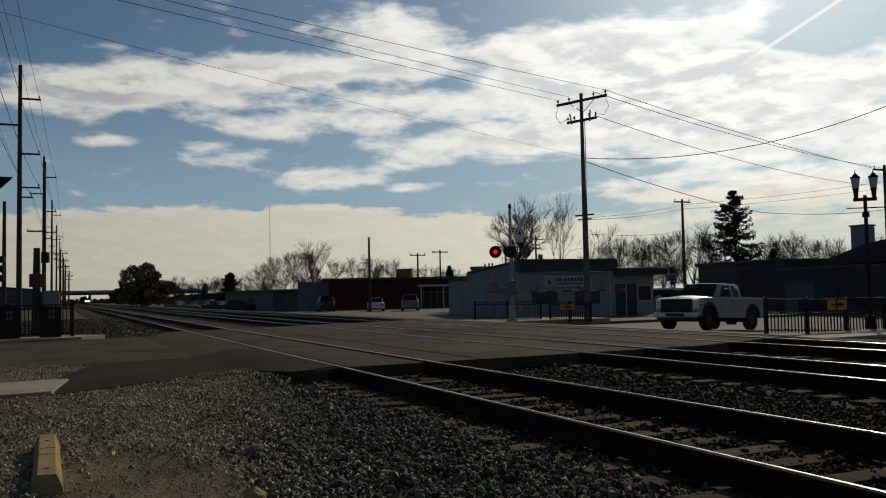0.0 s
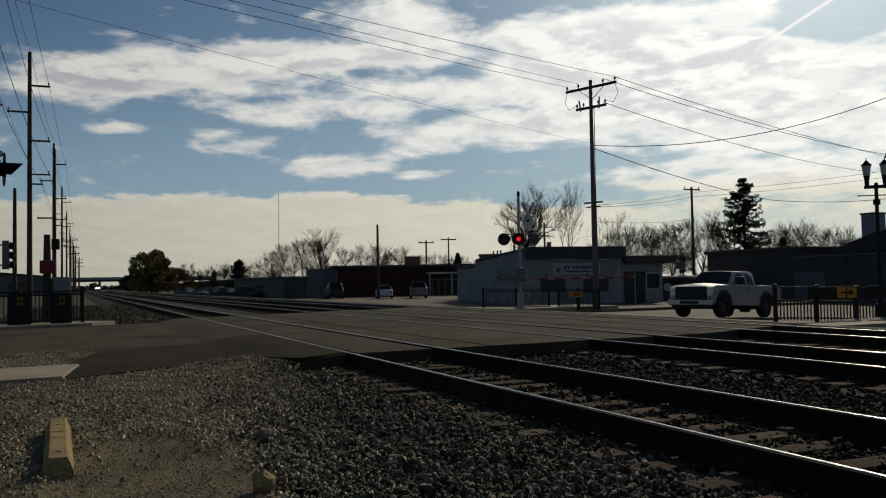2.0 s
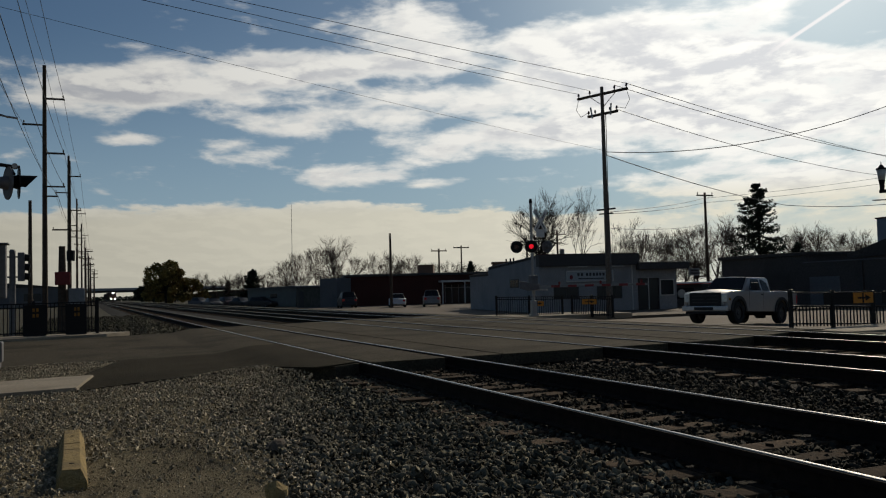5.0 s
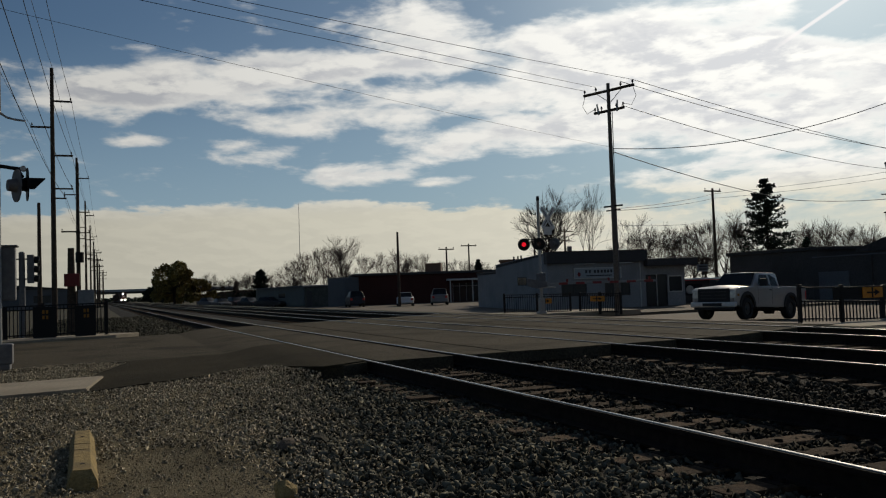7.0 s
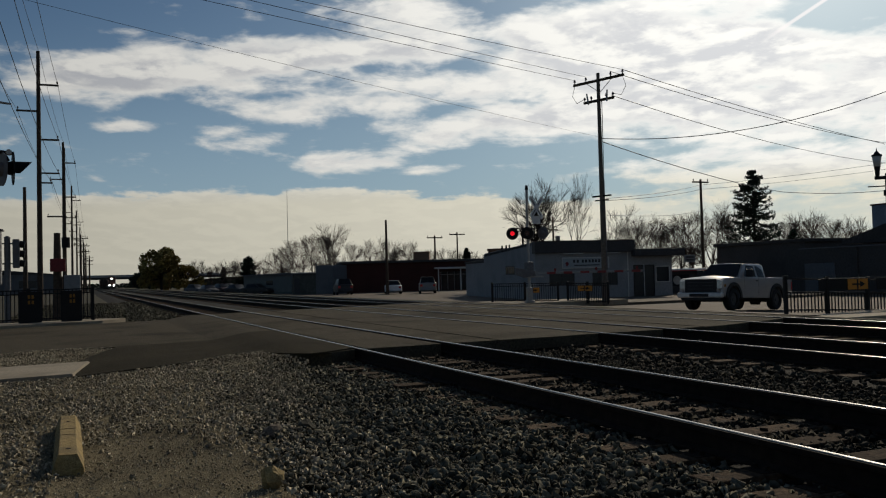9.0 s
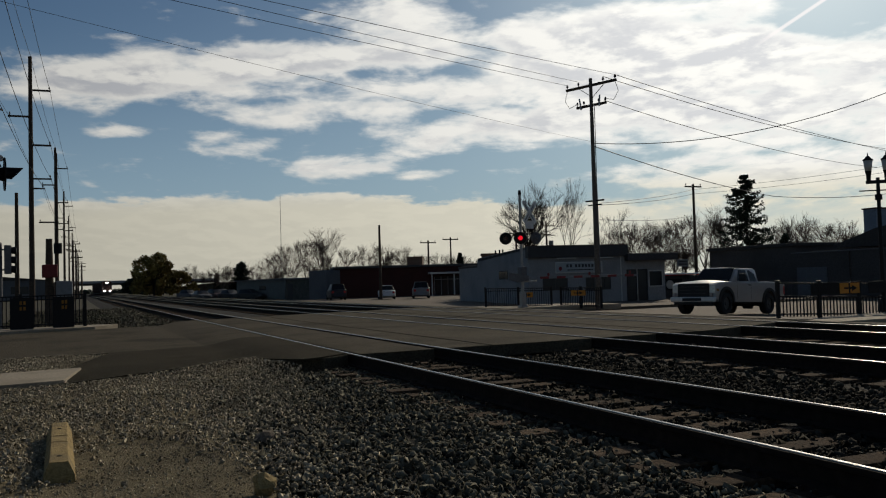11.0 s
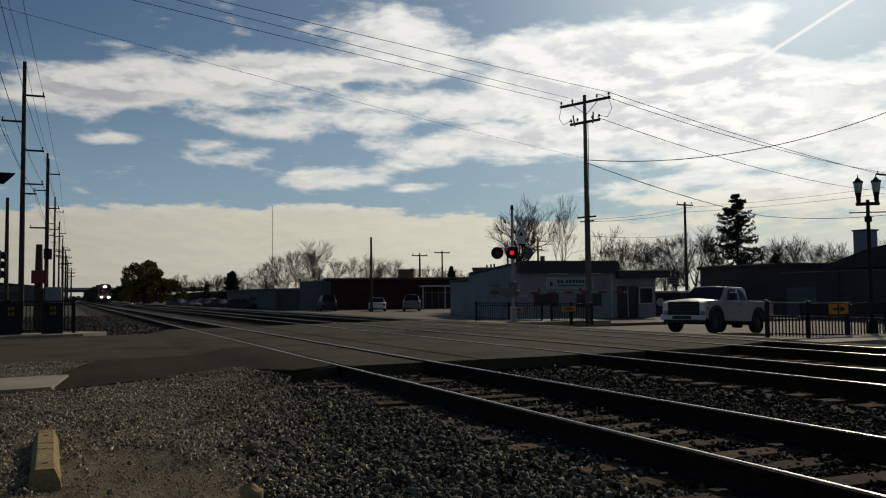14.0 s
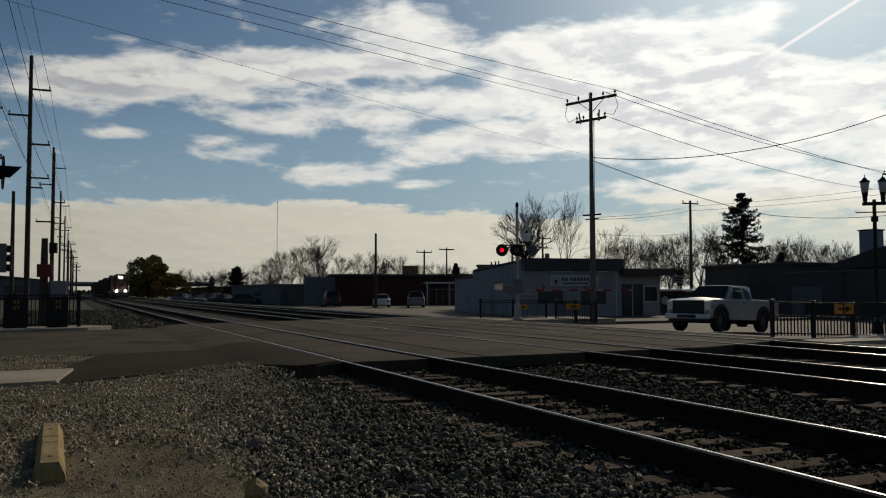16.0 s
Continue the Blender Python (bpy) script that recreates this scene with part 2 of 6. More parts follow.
AMBER_PAINT = mat("amber_reflective", (0.50, 0.20, 0.015), 0.45, 0, 0.12, 12, 0.05)


# ---------------------------------------------------------------- mesh helpers
def part(name, bm, material, parent=None, label="", smooth_it=False):
    me = bpy.data.meshes.new(name)
    bm.to_mesh(me)
    bm.free()
    me.materials.append(material)
    if smooth_it:
        for p in me.polygons:
            p.use_smooth = True
    ob = new(name, me)
    if parent is not None:
        ob.parent = parent
    if label:
        tagged(ob, label)
    return ob


def thing(name, label, category, m=None, group="", kind=""):
    ob = new(name)
    ob.empty_display_size = 0.2
    if m is not None:
        ob.matrix_world = m
    return tagged(ob, label, category, group, kind)


def box(bm, x0, x1, y0, y1, z0, z1, bevel=0.0):
    """A box from corner to corner, its edges rounded."""
    r = bmesh.ops.create_cube(bm, size=1.0)
    for v in r["verts"]:
        v.co = Vector(((x0 + x1) / 2 + v.co.x * (x1 - x0), (y0 + y1) / 2 + v.co.y * (y1 - y0), (z0 + z1) / 2 + v.co.z * (z1 - z0)))
    if bevel:
        edges = list({e for v in r["verts"] for e in v.link_edges})
        bmesh.ops.bevel(bm, geom=edges, offset=bevel, segments=2, affect="EDGES", profile=0.6)
    return bm


def boxed(x0, x1, y0, y1, z0, z1, bevel=0.0):
    return box(bmesh.new(), x0, x1, y0, y1, z0, z1, bevel)


def tube(bm, p, q, r0, r1=None, seg=10, caps=True):
    """A tapered round bar from p to q."""
    r1 = r0 if r1 is None else r1
    p, q = Vector(p), Vector(q)
    d = (q - p).normalized()
    u = d.orthogonal().normalized()
    w = d.cross(u)
    rings = []
    for c, r in ((p, r0), (q, r1)):
        rings.append([bm.verts.new(c + (u * math.cos(k * 2 * math.pi / seg) + w * math.sin(k * 2 * math.pi / seg)) * r) for k in range(seg)])
    for k in range(seg):
        bm.faces.new((rings[0][k], rings[0][(k + 1) % seg], rings[1][(k + 1) % seg], rings[1][k]))
    if caps:
        bm.faces.new(rings[0][::-1])
        bm.faces.new(rings[1])
    return bm


def tubed(p, q, r0, r1=None, seg=10):
    return tube(bmesh.new(), p, q, r0, r1, seg)


def prism(bm, outline, y0, y1, bevel=0.0):
    """An outline of (x, z) pulled from y0 to y1."""
    a = [bm.verts.new((x, y0, z)) for x, z in outline]
    b = [bm.verts.new((x, y1, z)) for x, z in outline]
    n = len(outline)
    fs = [bm.faces.new(a[::-1]), bm.faces.new(b)]
    for i in range(n):
        fs.append(bm.faces.new((a[i], a[(i + 1) % n], b[(i + 1) % n], b[i])))
    bmesh.ops.recalc_face_normals(bm, faces=fs)
    if bevel:
        edges = list({e for f in fs for e in f.edges})
        bmesh.ops.bevel(bm, geom=edges, offset=bevel, segments=2, affect="EDGES", profile=0.6)
    return bm


def cable(name, points, r, label, sag=0.0, steps=24):
    """A wire through points, hanging between them."""
    cu = bpy.data.curves.new(name, "CURVE")
    cu.dimensions, cu.bevel_depth, cu.bevel_resolution = "3D", r, 1
    out = []
    for p, q in zip(points[:-1], points[1:]):
        p, q = Vector(p), Vector(q)
        for i in range(steps + 1):
            s = i / steps
            out.append(p.lerp(q, s) - Vector((0, 0, 4 * sag * s * (1 - s))))
    sp = cu.splines.new("POLY")
    sp.points.add(len(out) - 1)
    for k, v in zip(sp.points, out):
        k.co = (*v, 1)
    cu.materials.append(WIRE)
    return tagged(new(name, cu), label, "cable")


def pydata(name, verts, faces, material, parent=None):
    me = bpy.data.meshes.new(name)
    me.from_pydata([tuple(v) for v in verts], [], [tuple(f) for f in faces])
    me.materials.append(material)
    ob = new(name, me)
    if parent is not None:
        ob.parent = parent
    return ob


# ---------------------------------------------------------------- ground, roads, tracks
def gz(x):
    """Height of the land across the tracks: level on the crossing, falling away beyond it."""
    if x > 14.4:
        return max(-0.066 * (x - 14.4), -0.75)
    if x < 2.4:
        return -0.12
    return -0.12 + min(1.0, (x - 2.4) / 0.7) * 0.12


def sheet(name, xs, ys, height, material, label, category, kind="structure"):
    verts = [(x, y, height(x, y)) for y in ys for x in xs]
    n = len(xs)
    faces = [(j * n + i, j * n + i + 1, j * n + n + i + 1, j * n + n + i) for j in range(len(ys) - 1) for i in range(n - 1)]
    ob = pydata(name, verts, faces, material)
    return tagged(ob, label, category, "", kind)


def land(x, y):
    base = gz(x) if x > 15.2 else (-0.16 if x < -15 else -0.40)
    if x > 15.2:
        base -= 0.03
    return base + 0.02 * noise.noise((x * 0.3, y * 0.3, 0))


def ticks(*spans):
    out = []
    for a, b, n in spans:
        out += [a + (b - a) * i / n for i in range(n)]
    return out + [spans[-1][1]]


sheet("ground", ticks((-2500, -60, 6), (-60, -6, 12), (-6, 30, 72), (30, 150, 12), (150, 3000, 8)),
      ticks((-300, -10, 6), (-10, 60, 70), (60, 400, 20), (400, 4500, 10)), land, EARTH,
      "bare brown earth and thin winter grass beside the tracks", "ground")

ROAD_SLOPE = 0.42


def far_edge(x):
    return 28.5 + ROAD_SLOPE * x


def near_edge(x):
    """Near edge of the paving: road to the west, crossing panels, then the road again."""
    pts = [(-60, -6.6), (0.5, 17.9), (2.5, 13.9), (3.05, 11.9), (3.7, 12.4), (11, 12.9), (14.4, 14.2), (16.5, 16.1), (60, 34.3)]
    for (x0, y0), (x1, y1) in zip(pts[:-1], pts[1:]):
        if x <= x1:
            return y0 + (y1 - y0) * (x - x0) / (x1 - x0)
    return pts[-1][1]


def road_strip(name, x0, x1, steps, material, label, lift=0.0, y_lo=near_edge, y_hi=far_edge, deep=0.3, zf=None, parent=None):
    """A paved slab between two edges, with its own thickness."""
    zf = zf or gz
    bm = bmesh.new()
    rows = []
    for i in range(steps + 1):
        x = x0 + (x1 - x0) * i / steps
        a, b = y_lo(x), y_hi(x)
        row = [bm.verts.new((x, a, zf(x) - deep))]
        for k in range(13):
            y = a + (b - a) * k / 12
            row.append(bm.verts.new((x, y, zf(x) + lift + 0.006 * noise.noise((x, y * 0.6, 3)))))
        row.append(bm.verts.new((x, b, zf(x) - deep)))
        rows.append(row)
    for r, s in zip(rows[:-1], rows[1:]):
        for k in range(len(r) - 1):
            bm.faces.new((r[k], s[k], s[k + 1], r[k + 1]))
    bm.faces.new(rows[0])
    bm.faces.new(rows[-1][::-1])
    ob = part(name, bm, material, parent)
    if parent is None:
        tagged(ob, label, "road", "", "structure")
    return ob


RAILS = (3.80, 5.305, 8.27, 9.775, 12.13, 13.62)
road = thing("road", "worn grey asphalt road crossing three railway tracks", "road", None, "", "structure")
road_strip("west_lane", -60, 2.4, 40, ASPHALT, "", 0.0, parent=road)
# paving between and beside the rails, with grooves for the wheel flanges
edges = [2.4]
for i, r in enumerate(RAILS):
    inner = i % 2 == 0
    edges += [r - (0.06 if inner else 0.13), r + (0.13 if inner else 0.06)]
edges.append(15.0)
for a, b in zip(edges[0::2], edges[1::2]):
    road_strip("crossing_panel", a, b, max(2, int((b - a) / 0.4)), ASPHALT, "", -0.016, deep=0.2, parent=road)
road_strip("east_lane", 15.0, 70, 60, CONCRETE_ROAD, "", 0.0, parent=road)
# darker patched asphalt by the near edge
road_strip("asphalt_patch", -0.1, 3.72, 16, ASPHALT_NEW, "", 0.006, y_lo=lambda x: max(near_edge(x) + 0.05, 11.9) if x > 2.4 else 13.9 + (0.5 - x) * 0.0 - (2.5 - x) * 0.75,
           y_hi=lambda x: 17.2 + 0.25 * x if x > 0.6 else 13.9 + 0.4 + (x + 0.1) * 4.6, deep=0.02, parent=road)

# dark joints between the crossing panels, and a few cracks
for k, x in enumerate((6.2, 10.6)):
    road_strip("joint", x, x + 0.03, 1, ASPHALT_NEW, "", -0.008, deep=0.02, parent=road)
crng = random.Random(8)
for k in range(9):
    bm = bmesh.new()
    x, y = crng.uniform(-6, 14), 0
    y = near_edge(x) + crng.uniform(1.5, 12)
    d = crng.uniform(-0.5, 0.9)
    last = None
    for i in range(26):
        w = 0.012 + 0.012 * crng.random()
        z = gz(x) + (0.012 if x < 2.4 else -0.004)
        row = [bm.verts.new((x - w * math.sin(d), y + w * math.cos(d), z)), bm.verts.new((x + w * math.sin(d), y - w * math.cos(d), z))]
        if last:
            bm.faces.new((last[0], last[1], row[1], row[0]))
        last = row
        d += crng.gauss(0, 0.35)
        d = max(-1.0, min(1.4, d))
        x, y = x + 0.2 * math.cos(d), y + 0.2 * math.sin(d)
        if y > far_edge(x) - 0.5 or any(abs(x - q) < 0.3 for q in RAILS):
            break
    if last and len(bm.faces) > 3:
        part("crack", bm, BED, road)
    else:
        bm.free()


def rail(x, y0, y1, label):
    """One rail: base, web and polished head."""
    t = thing("rail", label, "rail", pose(x, 0, 0), "rails of the three tracks")
    prof = [(-0.07, -0.172), (0.07, -0.172), (0.07, -0.160), (0.014, -0.140), (0.010, -0.05), (0.036, -0.040), (0.036, -0.008),
            (-0.036, -0.008), (-0.036, -0.040), (-0.010, -0.05), (-0.014, -0.140), (-0.07, -0.160)]
    part("web_and_base", prism(bmesh.new(), prof, y0, y1), RUST, t)
    part("head", prism(bmesh.new(), [(-0.017, -0.0079), (0.017, -0.0079), (0.015, -0.001), (0.007, 0.001), (-0.007, 0.001), (-0.015, -0.001)], y0, y1),
         RAIL_TOP, t, "bright worn running surface")
    return t


for i, x in enumerate(RAILS):
    rail(x, -40, 900, "steel rail with a bright running top, set in ballast")


def tie_mesh():
    bm = boxed(-1.3, 1.3, -0.115, 0.115, -0.355, -0.178, 0.012)
    for v in bm.verts:
        v.co += Vector((0, 0.006 * noise.noise(v.co * 3), 0.006 * noise.noise(v.co * 4 + Vector((5, 0, 0)))))
    return bm


proto = thing("crosstie", "weathered brown wooden railway tie half buried in ballast", "railway tie", None, "ties under the tracks")
part("timber", tie_mesh(), TIE, proto)
for s in (-0.7525, 0.7525):
    bm = boxed(s - 0.17, s + 0.17, -0.09, 0.09, -0.18, -0.171, 0.002)
    for dx in (-0.1, 0.1):
        for dy in (-0.05, 0.05):
            box(bm, s + dx - 0.012, s + dx + 0.012, dy - 0.012, dy + 0.012, -0.172, -0.145, 0.003)
    part("tie_plate", bm, RUST, proto, "rusty steel plate with spikes")
rng = random.Random(4)
first = True
for c in (4.5525, 9.0225, 12.875):
    y = 1.0
    while y < 12.3 + (c > 12) * 1.5:
        m = pose(c + rng.uniform(-0.05, 0.05), y + rng.uniform(-0.04, 0.04), rng.uniform(-0.012, 0.006), 0, rng.uniform(-0.3, 0.3), rng.uniform(-1.5, 1.5))
        if first:
            proto.matrix_world = m
            first = False
        else:
            copy_thing(proto, m)
        y += 0.51
# the ties beyond the crossing, far off
bm = bmesh.new()
for c in (4.5525, 9.0225, 12.875):
    y = 34.5
    while y < 150:
        box(bm, c - 1.3, c + 1.3, y - 0.11, y + 0.11, -0.33, -0.18)
        y += 0.51
tagged(part("far_ties", bm, TIE), "row of weathered wooden ties running into the distance", "railway ties", "", "stuff")


# ballast bed: low mounds along the tracks
def bed_z(x, y):
    if x < 2.9:
        k = max(0.0, min(1.0, (2.9 - x) / 1.6))
        z = -0.215 + 0.06 * k if y < 30 else -0.215 - 0.3 * k
    elif x > 14.6:
        z = -0.22 - 0.25 * min(1, (x - 14.6) / 1.2)
    else:
        z = -0.215
    if x < 1.15 and y < 30:
        z -= 0.12 * min(1.0, (1.15 - x) / 0.25)
    if x > 9.9:
        z -= 0.07 * min(1.0, (x - 9.9) / 0.5)
    for c in (6.8, 10.95):
        z -= 0.03 * math.exp(-((x - c) / 0.5) ** 2)
    return z + 0.018 * noise.noise((x * 1.7, y * 1.7, 1))


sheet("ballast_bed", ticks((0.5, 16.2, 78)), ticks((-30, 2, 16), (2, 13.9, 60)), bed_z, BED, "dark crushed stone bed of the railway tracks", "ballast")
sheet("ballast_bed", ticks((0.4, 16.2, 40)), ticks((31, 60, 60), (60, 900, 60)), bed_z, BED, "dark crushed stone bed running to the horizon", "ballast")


ICO_FACES = "0b505101707a0ab1595b4ba2a7671839434232636838949524b62a867981"


def stones(name, count, area, size, material, label, height, seed, keep=None, small=False):
    """Many broken stones joined in one mesh."""
    rs = np.random.RandomState(seed)
    g = (1 + 5 ** 0.5) / 2
    ico = np.array([(-1, g, 0), (1, g, 0), (-1, -g, 0), (1, -g, 0), (0, -1, g), (0, 1, g), (0, -1, -g), (0, 1, -g), (g, 0, -1), (g, 0, 1), (-g, 0, -1), (-g, 0, 1)]) / 1.9
    fc = np.array([int(ch, 16) for ch in ICO_FACES]).reshape(-1, 3)
    if small:
        ico = np.array([(i, j, k) for i in (-0.62, 0.62) for j in (-0.62, 0.62) for k in (-0.62, 0.62)])
        fc = np.array([int(ch) for ch in "013032457746051540236627175731024642"]).reshape(-1, 3)
    x0, x1, y0, y1 = area
    vs, fs, n = [], [], 0
    for _ in range(count):
        x, y = rs.uniform(x0, x1), rs.uniform(y0, y1)
        if keep and not keep(x, y, rs.rand()):
            continue
        s = size * (0.55 + 1.1 * rs.rand() ** 2)
        axes = np.array([1.0, 0.5 + 0.4 * rs.rand(), 0.3 + 0.35 * rs.rand()])
        v = ico * (1 + rs.uniform(-0.26, 0.26, (len(ico), 1)) * (1.0 if small else 1.25)) * axes * s
        q, _r = np.linalg.qr(rs.normal(size=(3, 3)))
        if np.linalg.det(q) < 0:
            q[:, 0] *= -1
        tilt = np.eye(3) * 0.55 + q * 0.45 if rs.rand() < 0.5 else q
        v = v @ tilt.T + (x, y, height(x, y) + s * 0.25)
        vs.append(v)
        fs.append(fc + n)
        n += len(ico)
    me = bpy.data.meshes.new(name)
    V, F = np.concatenate(vs), np.concatenate(fs)
    me.vertices.add(len(V))
    me.vertices.foreach_set("co", V.ravel())
    me.loops.add(F.size)
    me.loops.foreach_set("vertex_index", F.ravel())
    me.polygons.add(len(F))
    me.polygons.foreach_set("loop_start", np.arange(0, F.size, 3))
    me.polygons.foreach_set("loop_total", np.full(len(F), 3))
    me.update(calc_edges=True)
    me.validate()
    me.materials.append(material)
    return tagged(new(name, me), label, "stones", "", "stuff")


def dirt_patch(x, y):
    """How far a place lies inside the bare patch beside the parking stop."""
    return ((x - 0.42) / 0.62) ** 2 + ((y - 5.0) / 2.1) ** 2


def ballast_here(x, y, r):
    if any(abs(x - q) < 0.09 for q in RAILS) or y > near_edge(x) - 0.12:
        return False
    edge = 1.15 + 0.10 * (y - 5)
    return x > edge - 0.5 * r * r


def gravel_z(x, y):
    bank = max(0.0, min(1.0, (x - 1.0) / 1.4)) * max(0.0, min(1.0, (y - 9.0) / 2.5))
    return -0.13 + 0.045 * bank + 0.02 * noise.noise((x * 0.8, y * 0.8, 7)) - (0.02 if dirt_patch(x, y) < 1 else 0.0)


def gravel_here(x, y, r):
    if x > -0.1 and 13.85 - (2.5 - x) * 0.75 < y < 14.3 + (x + 0.1) * 4.6:
        return False
    if -6 < x < 0.2 and 12.0 < y < 14.0 or y > 17.7 + ROAD_SLOPE * x:
        return False
    d = dirt_patch(x, y)
    if d < 1.0 and r > 0.03 + 0.25 * max(0.0, d - 0.7):
        return False
    return x < 1.5 + 0.16 * (y - 5) + 0.6 * (r - 0.5)


sheet("gravel_yard", ticks((-14, 3.0, 68)), ticks((-28, 0, 14), (0, 18.2, 72)), lambda x, y: (gravel_z(x, y) - 0.012 - 0.25 * max(0.0, min(1.0, (x - 1.1 - 0.13 * (y - 5)) / 0.9))) if y < 17.2 + ROAD_SLOPE * x and not (x > 0.2 and 13.75 - (2.5 - x) * 0.75 < y < 13.6 + (x + 0.1) * 4.6) else -0.3,
      DIRT, "packed dirt and grey gravel beside the tracks", "gravel")
stones("ballast", 20000, (0.7, 3.7, 2.2, 13.6), 0.029, STONE_DUSTY, "dusty grey railway ballast stones on the track shoulder", lambda x, y: bed_z(x, y), 21, ballast_here)
stones("ballast", 20000, (3.7, 7.4, 2.2, 13.6), 0.031, STONE_DARK, "coarse dark grey railway ballast stones", lambda x, y: bed_z(x, y), 1, ballast_here)
stones("ballast", 9000, (0.7, 3.7, 2.2, 13.6), 0.034, STONE_DUSTY, "dusty grey railway ballast stones on the track shoulder", lambda x, y: bed_z(x, y) + 0.010, 22, ballast_here, True)
stones("ballast", 9000, (3.7, 7.4, 2.2, 13.6), 0.036, STONE_DARK, "coarse dark grey railway ballast stones", lambda x, y: bed_z(x, y) + 0.010, 9, ballast_here, True)
stones("ballast", 13000, (7.4, 16.0, 4.5, 15.0), 0.045, STONE_DARK, "coarse dark grey railway ballast stones", lambda x, y: bed_z(x, y), 2, ballast_here)
stones("gravel", 80000, (-4.5, 3.2, 4.3, 17.5), 0.0175, STONE_LIGHT, "loose pale grey gravel stones", gravel_z, 3, gravel_here, True)
stones("gravel", 5000, (-0.3, 1.1, 4.3, 7.3), 0.008, STONE_LIGHT, "fine grit on packed dirt", gravel_z, 13, lambda x, y, r: dirt_patch(x, y) < 1.1, True)
stones("ballast", 9000, (0.4, 3.6, 31.2, 70), 0.06, STONE_DUSTY, "dusty ballast shoulder beyond the crossing", bed_z, 25, lambda x, y, r: r < 1.25 - y / 90, True)
stones("gravel_slope", 9000, (-3.2, 2.6, 31.6, 75), 0.07, EARTH, "coarse earth and dead weeds on the embankment", lambda x, y: -0.38, 5)

# ---------------------------------------------------------------- kerbs, pavements, small things by the camera
def slab(name, pts, z, thick, material, label, category="pavement"):
    """A flat slab with a rounded rim, from corner points."""
    bm = bmesh.new()
    top = [bm.verts.new((x, y, z)) for x, y in pts]
    low = [bm.verts.new((x, y, z - thick)) for x, y in pts]
    n = len(pts)
    fs = [bm.faces.new(top), bm.faces.new(low[::-1])]
    fs += [bm.faces.new((top[i], low[i], low[(i + 1) % n], top[(i + 1) % n])) for i in range(n)]
    bmesh.ops.recalc_face_normals(bm, faces=fs)
    bmesh.ops.bevel(bm, geom=list({e for e in bm.edges}), offset=0.012, segments=2, affect="EDGES")
    return tagged(part(name, bm, material), label, category, "", "structure")


slab("pavement_near", [(-9, 10.1), (-0.13, 12.05), (0.08, 13.95), (-9, 12.2)], -0.085, 0.12, CONCRETE, "pale concrete footpath ending at the asphalt")
slab("pavement_west", [(-14, 23.4), (0.55, 29.2), (1.3, 30.6), (0.4, 31.2), (-14, 26.4)], -0.05, 0.2, CONCRETE, "weathered concrete footpath behind the west fence")
slab("pavement_east", [(14.9, 15.2), (15.6, 16.1), (24.0, 18.9), (34, 23.0), (34, 19), (24, 15.5)], -0.19, 0.3, CONCRETE, "weathered concrete footpath with a kerb beside the road")
slab("pavement_far", [(17.3, 37.4), (19.2, 36.4), (25.2, 36.2), (25.6, 40.0), (18.9, 41.0)], -0.30, 0.25, CONCRETE, "concrete footpath at the signal mast")
slab("parking_lot", [(25.7, 39.6), (60, 40), (60, 120), (20, 120), (18.5, 46)], -0.60, 0.4, CONCRETE_ROAD, "pale worn parking lot before the shops", "parking lot")


def parking_stop():
    """Precast wheel stop: sloped sides, chamfered ends, dark discs for bolt holes, and cracks."""
    t = thing("parking_stop", "yellowed concrete parking stop lying on gravel", "parking stop", pose(-0.095, 5.92, -0.165, 0, 0, 0.8))
    t.scale = (0.82, 0.855, 0.95)
    for i, (y0, y1) in enumerate(((0.0, 0.985), (1.0, 1.30), (1.318, 2.15))):
        bm = prism(bmesh.new(), [(-0.12, 0), (0.12, 0), (0.112, 0.06), (0.068, 0.142), (-0.068, 0.142), (-0.112, 0.06)], y0, y1, 0.008)
        for v in bm.verts:
            if v.co.z > 0.1 and (v.co.y < 0.06 and i == 0):
                v.co.y += 0.05
            v.co += Vector((noise.noise(v.co * 9), noise.noise(v.co * 9 + Vector((3, 0, 0))), noise.noise(v.co * 7 + Vector((0, 4, 0))))) * 0.004
        part("concrete_block", bm, YELLOW_CONCRETE, t)
    for y in (0.3, 1.75):
        # flat disc on the top face, its near-black colour painting the hole's shade
        part("bolt_hole_disc", tubed((0, y, 0.136), (0, y, 0.1435), 0.02, 0.02, 12), BED, t, "flat near-black disc for a bolt hole's shade")


parking_stop()


def rock(name, x, y, z, size, seed, material, label):
    bm = bmesh.new()
    bmesh.ops.create_icosphere(bm, subdivisions=2, radius=1)
    off = Vector((seed * 7.1, seed * 3.3, 0))
    for v in bm.verts:
        n = noise.noise(v.co * 0.9 + off) * 0.45 + noise.noise(v.co * 2.6 + off) * 0.16
        v.co = Vector((v.co.x * size[0], v.co.y * size[1], v.co.z * size[2])) * (1 + n)
    ob = part(name, bm, material)
    ob.matrix_world = pose(x, y, z, 0, 0, seed * 40)
    return tagged(ob, label, "rock")


rock("concrete_lump", 1.00, 5.0, -0.115, (0.075, 0.065, 0.07), 1, YELLOW_CONCRETE, "broken lump of yellowish concrete lying on the ballast")
rock("boulder", 1.33, 6.62, -0.13, (0.10, 0.085, 0.07), 2, CONCRETE_ROAD, "pale grey loose rock on the ballast")
rock("boulder", 1.62, 6.75, -0.13, (0.09, 0.075, 0.06), 3, STONE_DARK, "dark loose rock on the ballast")


